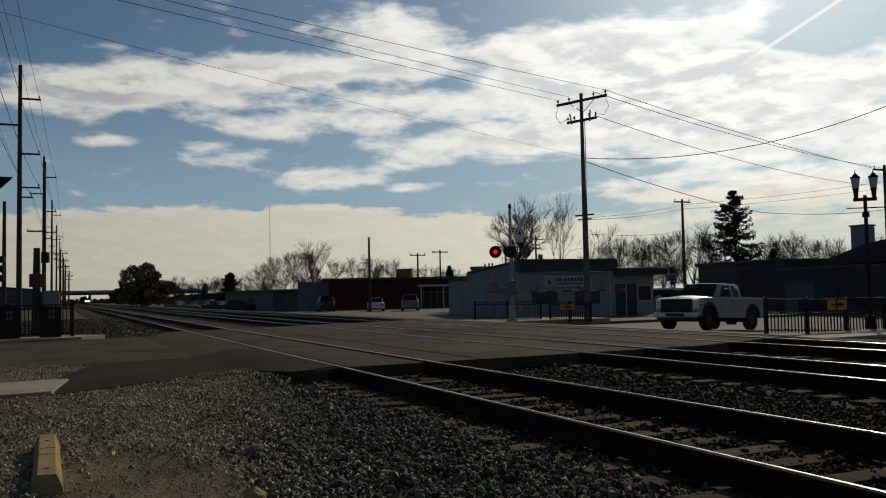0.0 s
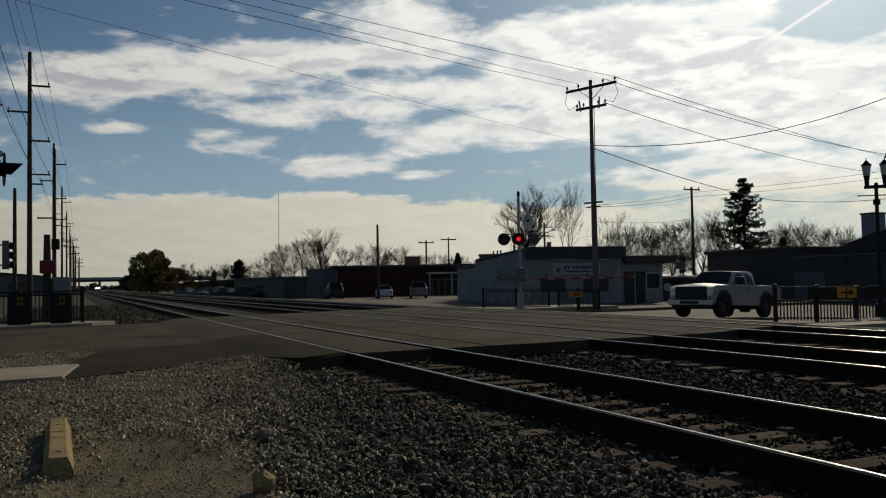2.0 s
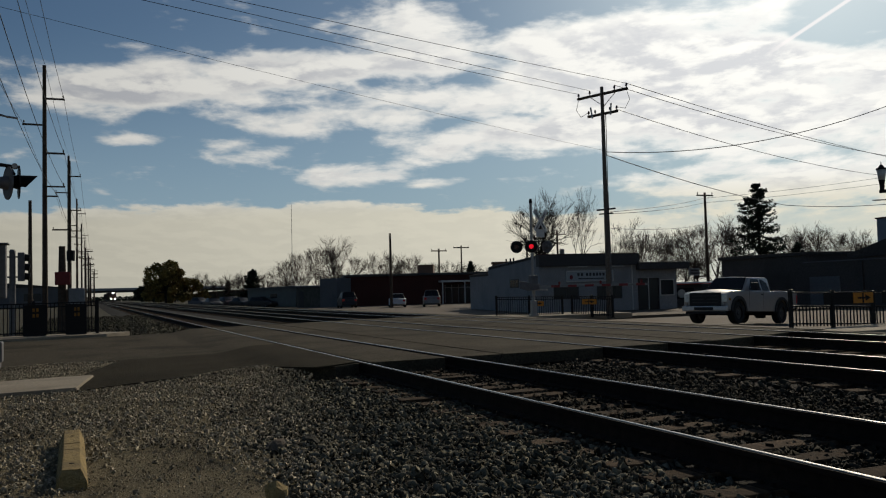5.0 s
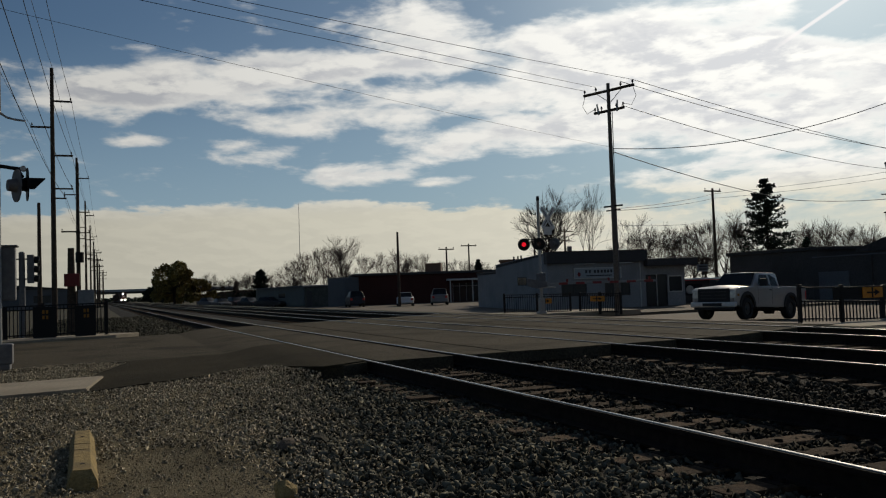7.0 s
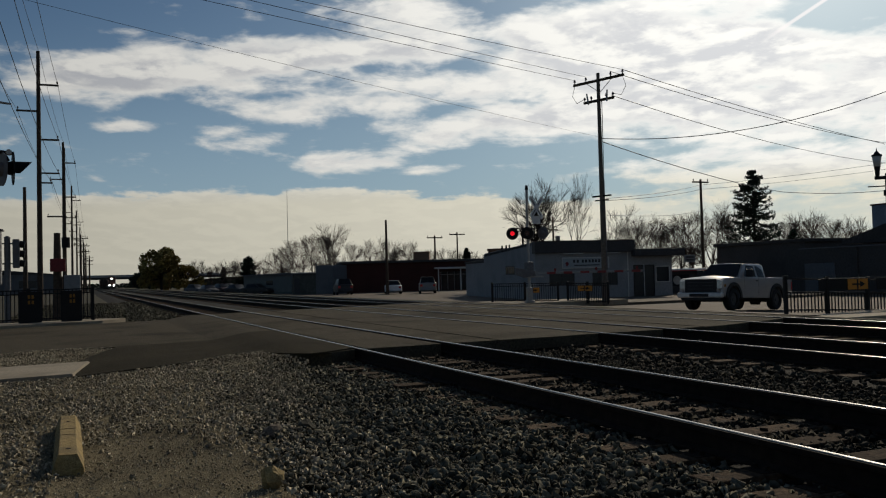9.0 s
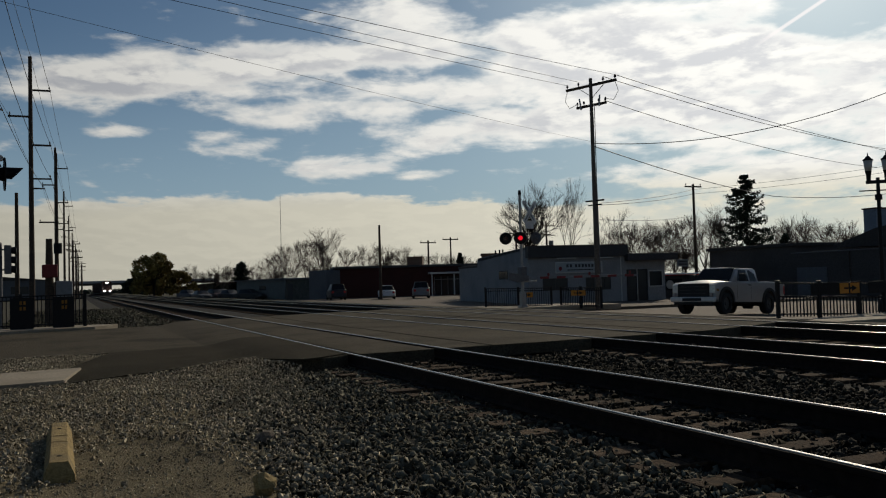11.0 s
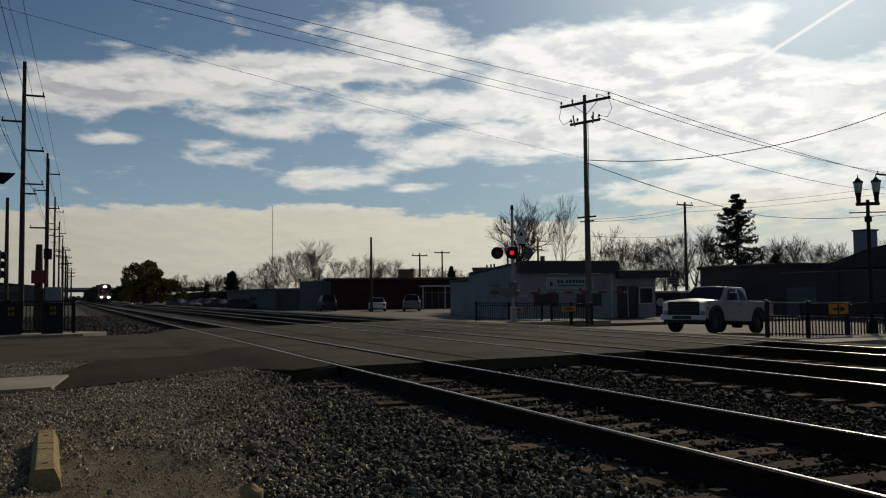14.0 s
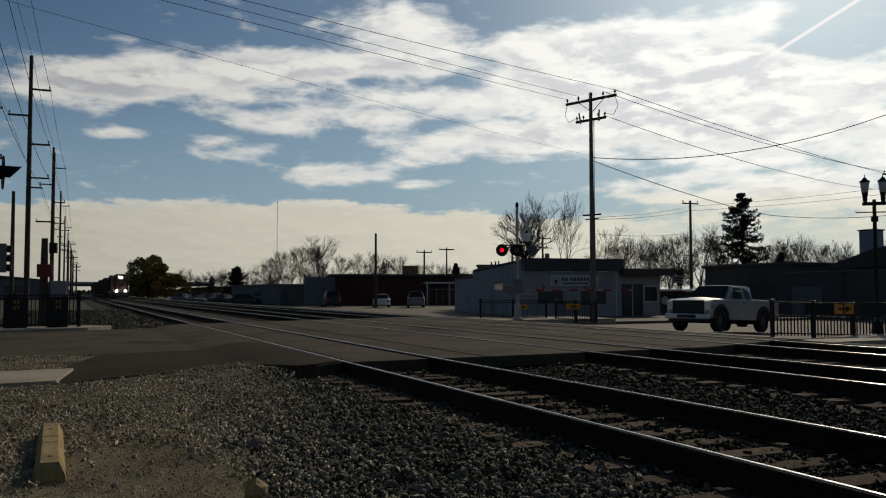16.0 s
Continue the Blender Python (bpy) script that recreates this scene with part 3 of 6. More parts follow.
# ---------------------------------------------------------------- fences
def fence(name, p, q, posts, height, label, signs=(), pickets=0.11, panels=(), low=None):
    """Black steel picket fence from p to q: posts with caps, rails, pickets."""
    p, q = Vector(p), Vector(q)
    L = (q - p).length
    rz = math.degrees(math.atan2(q.y - p.y, q.x - p.x))
    t = thing(name, label, "fence", pose(p.x, p.y, p.z, 0, 0, rz))
    drop = (q.z - p.z) / L
    for i in range(posts):
        s = L * i / (posts - 1)
        z = drop * s
        bm = boxed(s - 0.045, s + 0.045, -0.045, 0.045, z, z + height, 0.006)
        box(bm, s - 0.055, s + 0.055, -0.055, 0.055, z + height, z + height + 0.03, 0.012)
        box(bm, s - 0.08, s + 0.08, -0.08, 0.08, z, z + 0.02, 0.004)
        part("post", bm, BLACK_METAL, t)
    for h in (0.13, low or height - 0.17, height - 0.05):
        bm = boxed(0, L, -0.016, 0.016, h - 0.02, h + 0.02, 0.004)
        for v in bm.verts:
            v.co.z += drop * v.co.x
        part("rail_bar", bm, BLACK_METAL, t)
    me = boxed(-0.013, 0.013, -0.013, 0.013, 0.06, low or height - 0.04)
    for a, b in panels:
        part("black_panel", boxed(a, b, -0.036, -0.02, low, height - 0.08, 0.004), BLACK_METAL, t, "plain black panel between the rails")
    first_one = part("picket", me, BLACK_METAL, t)
    n = int(L / pickets)
    for i in range(n):
        s = (i + 0.5) * L / n
        if i == 0:
            first_one.location = (s, 0, drop * s)
        else:
            o = new("picket", first_one.data)
            o.parent, o.location = t, (s, 0, drop * s)
    for s, w, h, z, arrow in signs:
        part("sign_plate", boxed(s - w / 2, s + w / 2, -0.06, -0.04, z, z + h, 0.004), BLACK_METAL if not arrow else AMBER_PAINT, t,
             "amber warning plate" if arrow else "black sign panel")
        if arrow:
            part("arrow_mark", prism(bmesh.new(), [(s - w * 0.30, z + h * 0.42), (s + w * 0.1, z + h * 0.42), (s + w * 0.1, z + h * 0.2), (s + w * 0.36, z + h * 0.5),
                 (s + w * 0.1, z + h * 0.8), (s + w * 0.1, z + h * 0.58), (s - w * 0.30, z + h * 0.58)], -0.068, -0.0605), BLACK_METAL, t, "black arrow")
            part("stripe", boxed(s - w * 0.06, s + w * 0.01, -0.069, -0.0605, z + h * 0.02, z + h * 0.98), BLACK_METAL, t)
        else:
            for k in range(2):
                for m in range(2):
                    part("amber_mark", boxed(s - w * 0.1 + m * w * 0.16, s - w * 0.1 + m * w * 0.16 + w * 0.1, -0.07, -0.0605, z + h - 0.22 - k * 0.17, z + h - 0.11 - k * 0.17), DULL_AMBER, t,
                         "faded amber reflector mark")
    return t


fence("fence_east_near", (17.5, 17.85, -0.225), (24.2, 17.1, -0.46), 6, 1.02, "black steel picket fence beside the footpath with an amber arrow plate",
      [(2.34, 0.66, 0.29, 0.62, True)], 0.11, ((1.05, 2.62), (3.0, 4.6)), 0.60)
fence("fence_mast", (19.3, 39.6, -0.37), (22.25, 38.0, -0.42), 3, 1.05, "black steel picket fence behind the crossing signal", [(2.1, 0.62, 0.26, 0.5, True)])
fence("fence_pole", (22.45, 37.4, -0.42), (23.25, 35.0, -0.46), 3, 1.05, "short black steel picket fence by the utility pole", [(1.15, 0.9, 0.26, 0.6, True)])
fence("fence_west", (-9.0, 28.6, -0.12), (0.28, 30.0, -0.06), 6, 1.08, "black steel picket fence with dark sign panels beside the footpath",
      [(6.15, 0.72, 1.0, 0.06, False), (7.55, 0.66, 0.98, 0.06, False), (8.75, 0.62, 0.98, 0.06, False)])


# ---------------------------------------------------------------- crossing signals
SIGNAL_RED = glow("lit_red_lens", (1.0, 0.012, 0.03), 0.75)
DARK_LENS = mat("dark_red_lens", (0.05, 0.006, 0.006), 0.25, 0, 0.2, 8, 0.0, spec=0.6)
# gate arm white and red, with its back side's shade put into both colours
DULL_WHITE = mat("dimmed_white_paint", (0.20, 0.21, 0.22), 0.6, 0, 0.15, 8, 0.05)
DULL_RED = mat("dimmed_red_paint", (0.17, 0.018, 0.02), 0.6, 0, 0.15, 8, 0.05)
GREY_METAL = mat("dark_grey_metal", (0.13, 0.13, 0.135), 0.6, 0.2, 0.2, 8, 0.1)
BULBS = []


def lamp_head(parent, m, lit=None, back=False):
    """A round flasher: black disc, housing, hood and lens; it looks along -y. The bulb slides up to the lens when it flashes."""
    bm = tubed((0, 0, 0), (0, 0.02, 0), 0.30, 0.30, 32)
    tube(bm, (0, 0.02, 0), (0, 0.16, 0), 0.13, 0.10, 20)
    head = part("lamp_head", bm, BLACK_METAL if not back else GREY_METAL, parent, "" if not back else "grey back of a signal disc")
    head.matrix_local = m
    bm = bmesh.new()
    seg, r, d = 20, 0.125, 0.30
    rings = []
    for y, rr in ((0.0, r), (-d, r * 1.02)):
        rings.append([bm.verts.new((math.cos(a) * rr, y if y == 0 else y * (0.6 + 0.4 * math.sin(a)), math.sin(a) * rr))
                      for a in [radians(-35 + 250 * k / seg) for k in range(seg + 1)]])
    for k in range(seg):
        bm.faces.new((rings[0][k], rings[0][k + 1], rings[1][k + 1], rings[1][k]))
    bmesh.ops.solidify(bm, geom=bm.faces[:], thickness=0.006)
    part("hood", bm, BLACK_METAL, head)
    part("lens", tubed((0, -0.012, 0), (0, 0.0, 0), 0.112, 0.115, 24), DARK_LENS, head, "dark red glass lens")
    if lit is not None:
        bulb = part("bulb", tubed((0, -0.004, 0), (0, 0.006, 0), 0.105, 0.105, 24), SIGNAL_RED, head, "red flashing light")
        bulb.location = (0, 0.005, 0)
        BULBS.append((bulb, lit))
    return head


def crossbuck(parent, m):
    for a, off in ((48, 0.0), (-48, -0.02)):
        bm = boxed(-0.68, 0.68, off - 0.008, off + 0.008, -0.115, 0.115, 0.003)
        blade = part("crossbuck_blade", bm, WHITE_PAINT, parent, "white crossbuck board")
        blade.matrix_local = m @ pose(0, 0, 0, 0, a, 0)
        for x0, x1 in ((-0.52, -0.12), (0.14, 0.50)):
            part("lettering", boxed(x0, x1, off - 0.0125, off - 0.009, -0.022, 0.022), BLACK_METAL, blade, "dark lettering band")


def far_signal():
    t = thing("crossing_signal", "aluminium crossing signal mast with crossbuck, red flashers and lowered gate", "crossing signal", pose(20.0, 36.9, -0.31))
    part("mast", tubed((0, 0, 0.1), (0, 0, 5.55), 0.075, 0.065, 16), ALU, t)
    bm = boxed(-0.19, 0.19, -0.19, 0.19, 0, 0.12, 0.02)
    box(bm, -0.13, 0.13, -0.13, 0.13, 0.12, 0.75, 0.03)
    part("base", bm, ALU, t, "cast junction base")
    part("mast_cap", tubed((0, 0, 5.5), (0, 0, 5.72), 0.09, 0.06, 14), BLACK_METAL, t)
    face = -30            # the front turns towards the near side of the road
    f = pose(0, 0, 0, 0, 0, face)
    part("lamp_arm", tubed((-0.78, 0, 3.62), (0.62, 0.1, 3.62), 0.028, 0.028, 10), BLACK_METAL, t).matrix_local = f
    lamp_head(t, f @ pose(-0.74, -0.12, 3.38), "L")
    lamp_head(t, f @ pose(-0.02, -0.14, 3.38), "R")
    lamp_head(t, f @ pose(0.74, 0.22, 3.38, 0, 0, 150), None, True)
    lamp_head(t, f @ pose(0.02, 0.24, 3.38, 0, 0, 165), None, True)
    crossbuck(t, pose(0.36, -0.26, 4.62, 0, 0, 22))
    plate = part("track_count_plate", boxed(-0.28, 0.28, -0.01, 0.01, -0.19, 0.19, 0.003), WHITE_PAINT, t, "small white plate under the crossbuck")
    plate.matrix_local = pose(0.38, -0.20, 4.02, 0, 0, 18)
    # gate machine, weights and arm
    bm = boxed(-0.16, 0.16, -0.22, 0.18, 1.32, 1.98, 0.04)
    # housing darker than the mast: the shade on it is in its grey
    part("gate_machine", bm, GREY_METAL, t, "grey gate machine housing")
    arm_dir = math.degrees(math.atan2(-2.62, 4.18))
    g = pose(0, -0.24, 1.42, 0, 0, arm_dir)
    for s in (-0.14, 0.1):
        w = part("counterweight", prism(bmesh.new(), [(-0.75, -0.06), (-0.35, -0.2), (0.2, -0.12), (0.2, 0.12), (-0.35, 0.22), (-0.75, 0.3)], s - 0.02, s + 0.02, 0.008), GREY_METAL, t)
        w.matrix_local = g
    arm = part("gate_arm", boxed(0.1, 5.35, -0.03, 0.03, -0.05, 0.05, 0.008), DULL_WHITE, t, "white gate arm with red bands")
    arm.matrix_local = g
    for k in range(6):
        x0 = 0.75 + k * 0.8
        part("red_band", boxed(x0, x0 + 0.42, -0.034, 0.034, -0.055, 0.055, 0.004), DULL_RED, arm)
    for x0 in (1.15, 3.1, 5.0):
        bm = boxed(x0 - 0.05, x0 + 0.05, -0.06, 0.06, 0.06, 0.12, 0.01)
        tube(bm, (x0, -0.07, 0.16), (x0, 0.07, 0.16), 0.06, 0.06, 14)
        part("gate_lamp", bm, DULL_RED, arm, "red gate arm lamp")
    bm = boxed(-0.35, 0.5, -0.14, 0.14, 1.22, 1.30, 0.01)
    part("bracket_shelf", bm, ALU, t).matrix_local = pose(0.1, -0.2, 0.0, 0, 0, arm_dir)


far_signal()


def near_signal():
    """The signal at the near side of the road, whose flashers face the other way."""
    t = thing("crossing_signal_near", "grey crossing signal mast seen from behind with hooded flashers", "crossing signal", pose(-1.62, 17.0, -0.12))
    part("mast", tubed((0, 0, 0.1), (0, 0, 4.9), 0.07, 0.062, 16), ALU, t)
    part("mast_sleeve", tubed((0, 0, 4.55), (0, 0, 5.5), 0.085, 0.08, 16), WOOD_GREY, t, "darker upper sleeve")
    bm = boxed(-0.2, 0.2, -0.2, 0.2, 0, 0.1, 0.02)
    box(bm, 0.02, 0.24, -0.16, 0.16, 0.1, 0.46, 0.03)
    part("base", bm, GREY_METAL, t)
    part("lamp_arm", tube(tubed((0, 0, 3.62), (0.40, 0.05, 3.57), 0.035, 0.035, 10), (0.34, 0.05, 3.58), (0.42, 0.05, 3.42), 0.03, 0.03, 10), BLACK_METAL, t)
    part("arm_joint", tubed((0.43, 0.0, 3.58), (0.43, 0.12, 3.58), 0.05, 0.05, 12), GALV, t, "bright pipe joint")
    lamp_head(t, pose(0.50, 0.10, 3.30, 0, 0, 98), None)
    lamp_head(t, pose(0.33, 0.02, 3.27, 0, 0, 110), None, True)
    bm = bmesh.new()
    pts = [(0.02, 4.72), (0.08, 4.56), (0.18, 4.49), (0.30, 4.46), (0.48, 4.44)]
    for (x0, z0), (x1, z1) in zip(pts[:-1], pts[1:]):
        tube(bm, (x0, 0, z0), (x1, 0, z1), 0.022, 0.018, 10)
    part("bracket", bm, GALV, t, "shiny curved pipe bracket")
    bm = boxed(-0.32, 0.28, 0.10, 0.36, 1.22, 2.18, 0.03)
    box(bm, -0.36, 0.32, 0.06, 0.40, 2.18, 2.21, 0.008)
    part("relay_box", bm, GREY_METAL, t, "dark grey metal relay box")


near_signal()


def traffic_signal():
    """Two road traffic heads back to back on a thick grey post, seen from the side."""
    t = thing("traffic_signal", "dark road traffic signal heads on a grey post behind the fence", "traffic signal", pose(-2.42, 33.4, -0.2))
    part("post", tubed((0, 0, 0), (0, 0, 3.0), 0.11, 0.10, 14), GREY_METAL, t)
    part("post_cap", tubed((0, 0, 3.0), (0, 0, 3.06), 0.115, 0.07, 14), GREY_METAL, t)
    for x in (-0.30, 0.28):
        head = part("signal_head", boxed(x - 0.11, x + 0.11, -0.16, 0.16, 1.95, 2.95, 0.03), GREY_METAL, t, "dark grey three-light head")
        for z in (2.12, 2.45, 2.78):
            k = 1 if x > 0 else -1
            part("visor", tubed((x + k * 0.10, 0, z), (x + k * 0.27, 0, z - 0.02), 0.12, 0.125, 16), BLACK_METAL, head)
        for z in (2.1, 2.8):
            part("bracket_arm", tubed((min(x, 0), 0, z), (max(x, 0), 0, z), 0.025, 0.025, 8), GREY_METAL, t)


traffic_signal()

# ---------------------------------------------------------------- poles and wires
def insulator(bm, x, y, z):
    tube(bm, (x, y, z), (x, y, z + 0.16), 0.022, 0.02, 8)
    tube(bm, (x, y, z + 0.09), (x, y, z + 0.15), 0.06, 0.05, 10)
    tube(bm, (x, y, z + 0.16), (x, y, z + 0.22), 0.045, 0.03, 10)


def main_pole():
    t = thing("utility_pole", "tall weathered wooden utility pole with two crossarms", "utility pole", pose(23.66, 35.9, -0.55))
    part("pole", tubed((0, 0, 0), (0, 0, 11.5), 0.135, 0.082, 18), WOOD_GREY, t)
    part("conduit", tubed((0.12, -0.10, 0.1), (0.09, -0.08, 6.3), 0.032, 0.032, 10), GREY_METAL, t, "grey steel cable conduit")
    part("ground_wire", tubed((0.02, -0.2, 6.3), (0.09, -0.13, 10.2), 0.02, 0.02, 6), BLACK_METAL, t)
    a = math.degrees(math.atan2(-2.85, 1.06))
    top = part("crossarm", boxed(-1.52, 1.52, -0.055, 0.055, 11.08, 11.2, 0.01), WOOD_POLE, t)
    top.matrix_local = pose(0, 0, 0, 0, 0, a)
    low = part("crossarm", boxed(-0.9, 0.9, -0.055, 0.055, 10.08, 10.2, 0.01), WOOD_POLE, t)
    low.matrix_local = pose(0, 0, 0, 0, 0, a)
    for arm, xs, z in ((top, (-1.45, -0.75, 0.75, 1.45), 11.2), (low, (-0.85, -0.45, 0.45, 0.85), 10.2)):
        for x in xs:
            bm = bmesh.new()
            insulator(bm, x, 0, z)
            part("insulator", bm, BLACK_METAL, arm)
    for s in (-1, 1):
        bm = bmesh.new()
        tube(bm, (s * 0.75, 0.06, 11.1), (0.0, 0.12, 10.55), 0.018, 0.018, 6)
        part("brace", bm, GALV, top)
        bm = bmesh.new()
        pts = [(s * 1.45, 0, 11.1), (s * 1.62, 0, 10.6), (s * 1.35, 0, 10.2), (s * 0.85, 0, 10.35)]
        for p, q in zip(pts[:-1], pts[1:]):
            tube(bm, p, q, 0.012, 0.012, 6)
        part("jumper_wire", bm, WIRE, top)
        part("cutout", tubed((s * 0.55, -0.1, 10.0), (s * 0.62, -0.14, 10.55), 0.045, 0.04, 8), GALV, low)
    part("lower_bracket", boxed(-0.55, 0.55, -0.04, 0.04, 5.35, 5.43, 0.006), BLACK_METAL, t).matrix_local = pose(0, 0, 0, 0, 0, a)
    part("lower_bracket", boxed(-0.4, 0.4, -0.04, 0.04, 5.15, 5.21, 0.006), BLACK_METAL, t).matrix_local = pose(0, 0, 0, 0, 0, a)


main_pole()


def beyond(p, q, k):
    """The point k times as far from p as q."""
    return tuple(Vector(p) + (Vector(q) - Vector(p)) * k)


TOP_A, TOP_B, TOP_C, TOP_D = (23.15, 37.27, 10.85), (23.4, 36.6, 10.9), (23.92, 35.2, 10.9), (24.17, 34.53, 10.85)
for p, q in ((TOP_A, (1.37, 27.46, 10.35)), (TOP_B, (2.94, 27.48, 10.5)), (TOP_D, (4.08, 27.05, 10.5))):
    cable("power_line", [p, beyond(p, q, 1.8)], 0.010, "thin black overhead power line", 0.12)
cable("telephone_cable", [(23.6, 35.8, 7.75), beyond((23.6, 35.8, 7.75), (-0.8, 21.33, 7.6), 1.3)], 0.005, "black overhead telephone cable", 0.15)
cable("telephone_cable", [(23.75, 35.9, 7.7), (36.2, 28.4, 9.7)], 0.02, "black overhead cable rising from the utility pole", 0.85)
cable("power_line", [TOP_D, (59, 47.2, 10.1)], 0.016, "thin black overhead power line", 0.25)
cable("power_line", [TOP_C, (60, 46.0, 9.9)], 0.016, "thin black overhead power line", 0.5)
cable("power_line", [(24.0, 35.3, 9.75), (59, 49.0, 9.2)], 0.016, "thin black overhead power line", 0.5)
cable("service_cable", [(23.75, 35.9, 7.55), (49.5, 50.4, 6.9), (58, 46, 6.9)], 0.022, "black service cable sagging to the shops", 0.25)
cable("service_cable", [(23.9, 35.9, 4.72), (51.0, 61.6, 8.7), (59, 47.5, 9.2)], 0.015, "black service cable between poles", 0.15)
cable("service_cable", [(23.9, 35.9, 4.62), (51.0, 61.6, 8.3), (59, 47.5, 8.7)], 0.015, "black service cable between poles", 0.15)
cable("service_cable", [(23.9, 35.9, 3.9), (51.0, 61.6, 6.35)], 0.015, "black service cable between poles", 0.2)


def plain_pole(x, y, z0, z1, r, label, arms=(), material=None, kind="utility pole"):
    """A bare pole; arms: height, how far to each side, thickness."""
    t = thing("utility_pole", label, kind, pose(x, y, z0))
    part("pole", tubed((0, 0, 0), (0, 0, z1 - z0), r, r * 0.62, 12), material or WOOD_POLE, t)
    for z, left, right, w in arms:
        part("crossarm", boxed(-left, right, -w, w, z - z0 - w, z - z0 + w, w * 0.2), WOOD_POLE, t)
        for q in ([-left + 0.1] if left > 0.2 else []) + ([right - 0.1] if right > 0.2 else []):
            bm = bmesh.new()
            insulator(bm, q, 0, z - z0 + w)
            part("insulator", bm, BLACK_METAL, t)
    return t


LINE = [(-2.62, 62.95, 16.9), (-1.85, 101.0, 16.75), (-1.47, 141.0, 16.4), (-1.07, 182.0, 16.0), (-0.6, 225.0, 15.6), (0.1, 270.0, 15.2), (0.8, 320.0, 14.8)]
for i, (x, y, z) in enumerate(LINE):
    low = -0.35
    plain_pole(x, y, low, z, 0.19, "tall dark steel transmission pole with side arms along the tracks",
               [(z - 2.25, 0, 1.25, 0.06), (z - 4.05, 1.35, 0, 0.06), (z - 5.95, 0, 1.25, 0.06), (z - 8.2, 0, 1.25, 0.05), (z - 8.85, 0, 0.8, 0.05)])
for dx, dz in ((1.2, -2.2), (-1.3, -4.0), (1.2, -5.9), (1.2, -8.15), (0.8, -8.8), (0.05, 0.0)):
    pts = [(-3.4 + dx, 24.0, 17.1 + dz)] + [(x + dx, y, z + dz) for x, y, z in LINE]
    cable("transmission_line", pts, 0.013, "thin black transmission line along the tracks", 0.55, 12)
plain_pole(-2.78, 49.9, -0.3, 6.35, 0.13, "thin dark lamp pole beside the tracks", kind="pole")
stump = plain_pole(-1.0, 40.0, -0.3, 3.35, 0.21, "short thick wooden post with a red box", kind="post")
part("red_box", boxed(-0.28, 0.32, -0.34, -0.18, 2.0, 2.55, 0.03), DULL_RED, stump, "red metal box")
part("grey_cabinet", boxed(0.25, 0.9, -0.2, 0.3, 0, 1.85, 0.04), DULL_WHITE, stump, "grey equipment cabinet")
LINE2 = plain_pole(-1.75, 100.0, -0.35, 16.0, 0.2, "dark wooden pole with a transformer and short arm", [(8.6, 1.7, 0.2, 0.08)])
part("transformer", tubed((0.1, -0.4, 5.6), (0.1, -0.4, 6.7), 0.42, 0.42, 16), BLACK_METAL, LINE2, "dark transformer can")
for k, (x, y, z) in enumerate(((-0.3, 150, 9.5), (0.2, 190, 10.0), (0.7, 235, 10.5), (1.6, 260, 9.0), (2.0, 300, 11))):
    plain_pole(x, y, -0.3, z, 0.2, "far dark utility pole along the tracks", [(z - 0.6, 1.1, 1.1, 0.07), (z - 1.7, 1.0, 1.0, 0.06)])
plain_pole(29.3, 85.0, -0.6, 7.2, 0.17, "bare dark wooden pole in the parking lot", kind="pole")
plain_pole(51.04, 61.6, -0.6, 9.2, 0.16, "dark utility pole with a crossarm and transformer", [(8.95, 0.9, 0.9, 0.06)])
plain_pole(59.5, 47.5, -0.6, 10.6, 0.18, "dark utility pole with a crossarm beside the warehouse", [(10.2, 1.2, 1.2, 0.07)])
plain_pole(68, 53, -0.6, 6.5, 0.16, "dark utility pole with a crossarm behind the warehouse", [(6.0, 1.0, 1.0, 0.06)])
plain_pole(42.8, 104.6, -0.6, 6.6, 0.16, "far wooden utility pole with a crossarm", [(6.3, 1.1, 1.1, 0.07)])
plain_pole(66, 150, -0.6, 9.6, 0.2, "far wooden utility pole with a crossarm", [(9.2, 1.6, 1.6, 0.1)])
tp = plain_pole(40.3, 69.4, -0.6, 6.4, 0.13, "dark utility pole with a crossarm and transformer behind the store", [(6.0, 0.9, 0.9, 0.05), (5.2, 0.5, 0.5, 0.05)])
part("transformer", tubed((0.35, -0.2, 4.4), (0.35, -0.2, 5.2), 0.22, 0.22, 14), GREY_METAL, tp, "grey transformer can")
plain_pole(46.5, 87.0, -0.6, 6.4, 0.16, "far wooden utility pole with a crossarm", [(6.1, 0.9, 0.9, 0.07)])
bm = bmesh.new()
tube(bm, (0, 0, 0), (0, 0, 88), 0.36, 0.16, 6)
mast = part("radio_mast", bm, ALU)
mast.location = (178, 800, -1)
tagged(mast, "thin pale radio mast on the horizon", "radio mast")


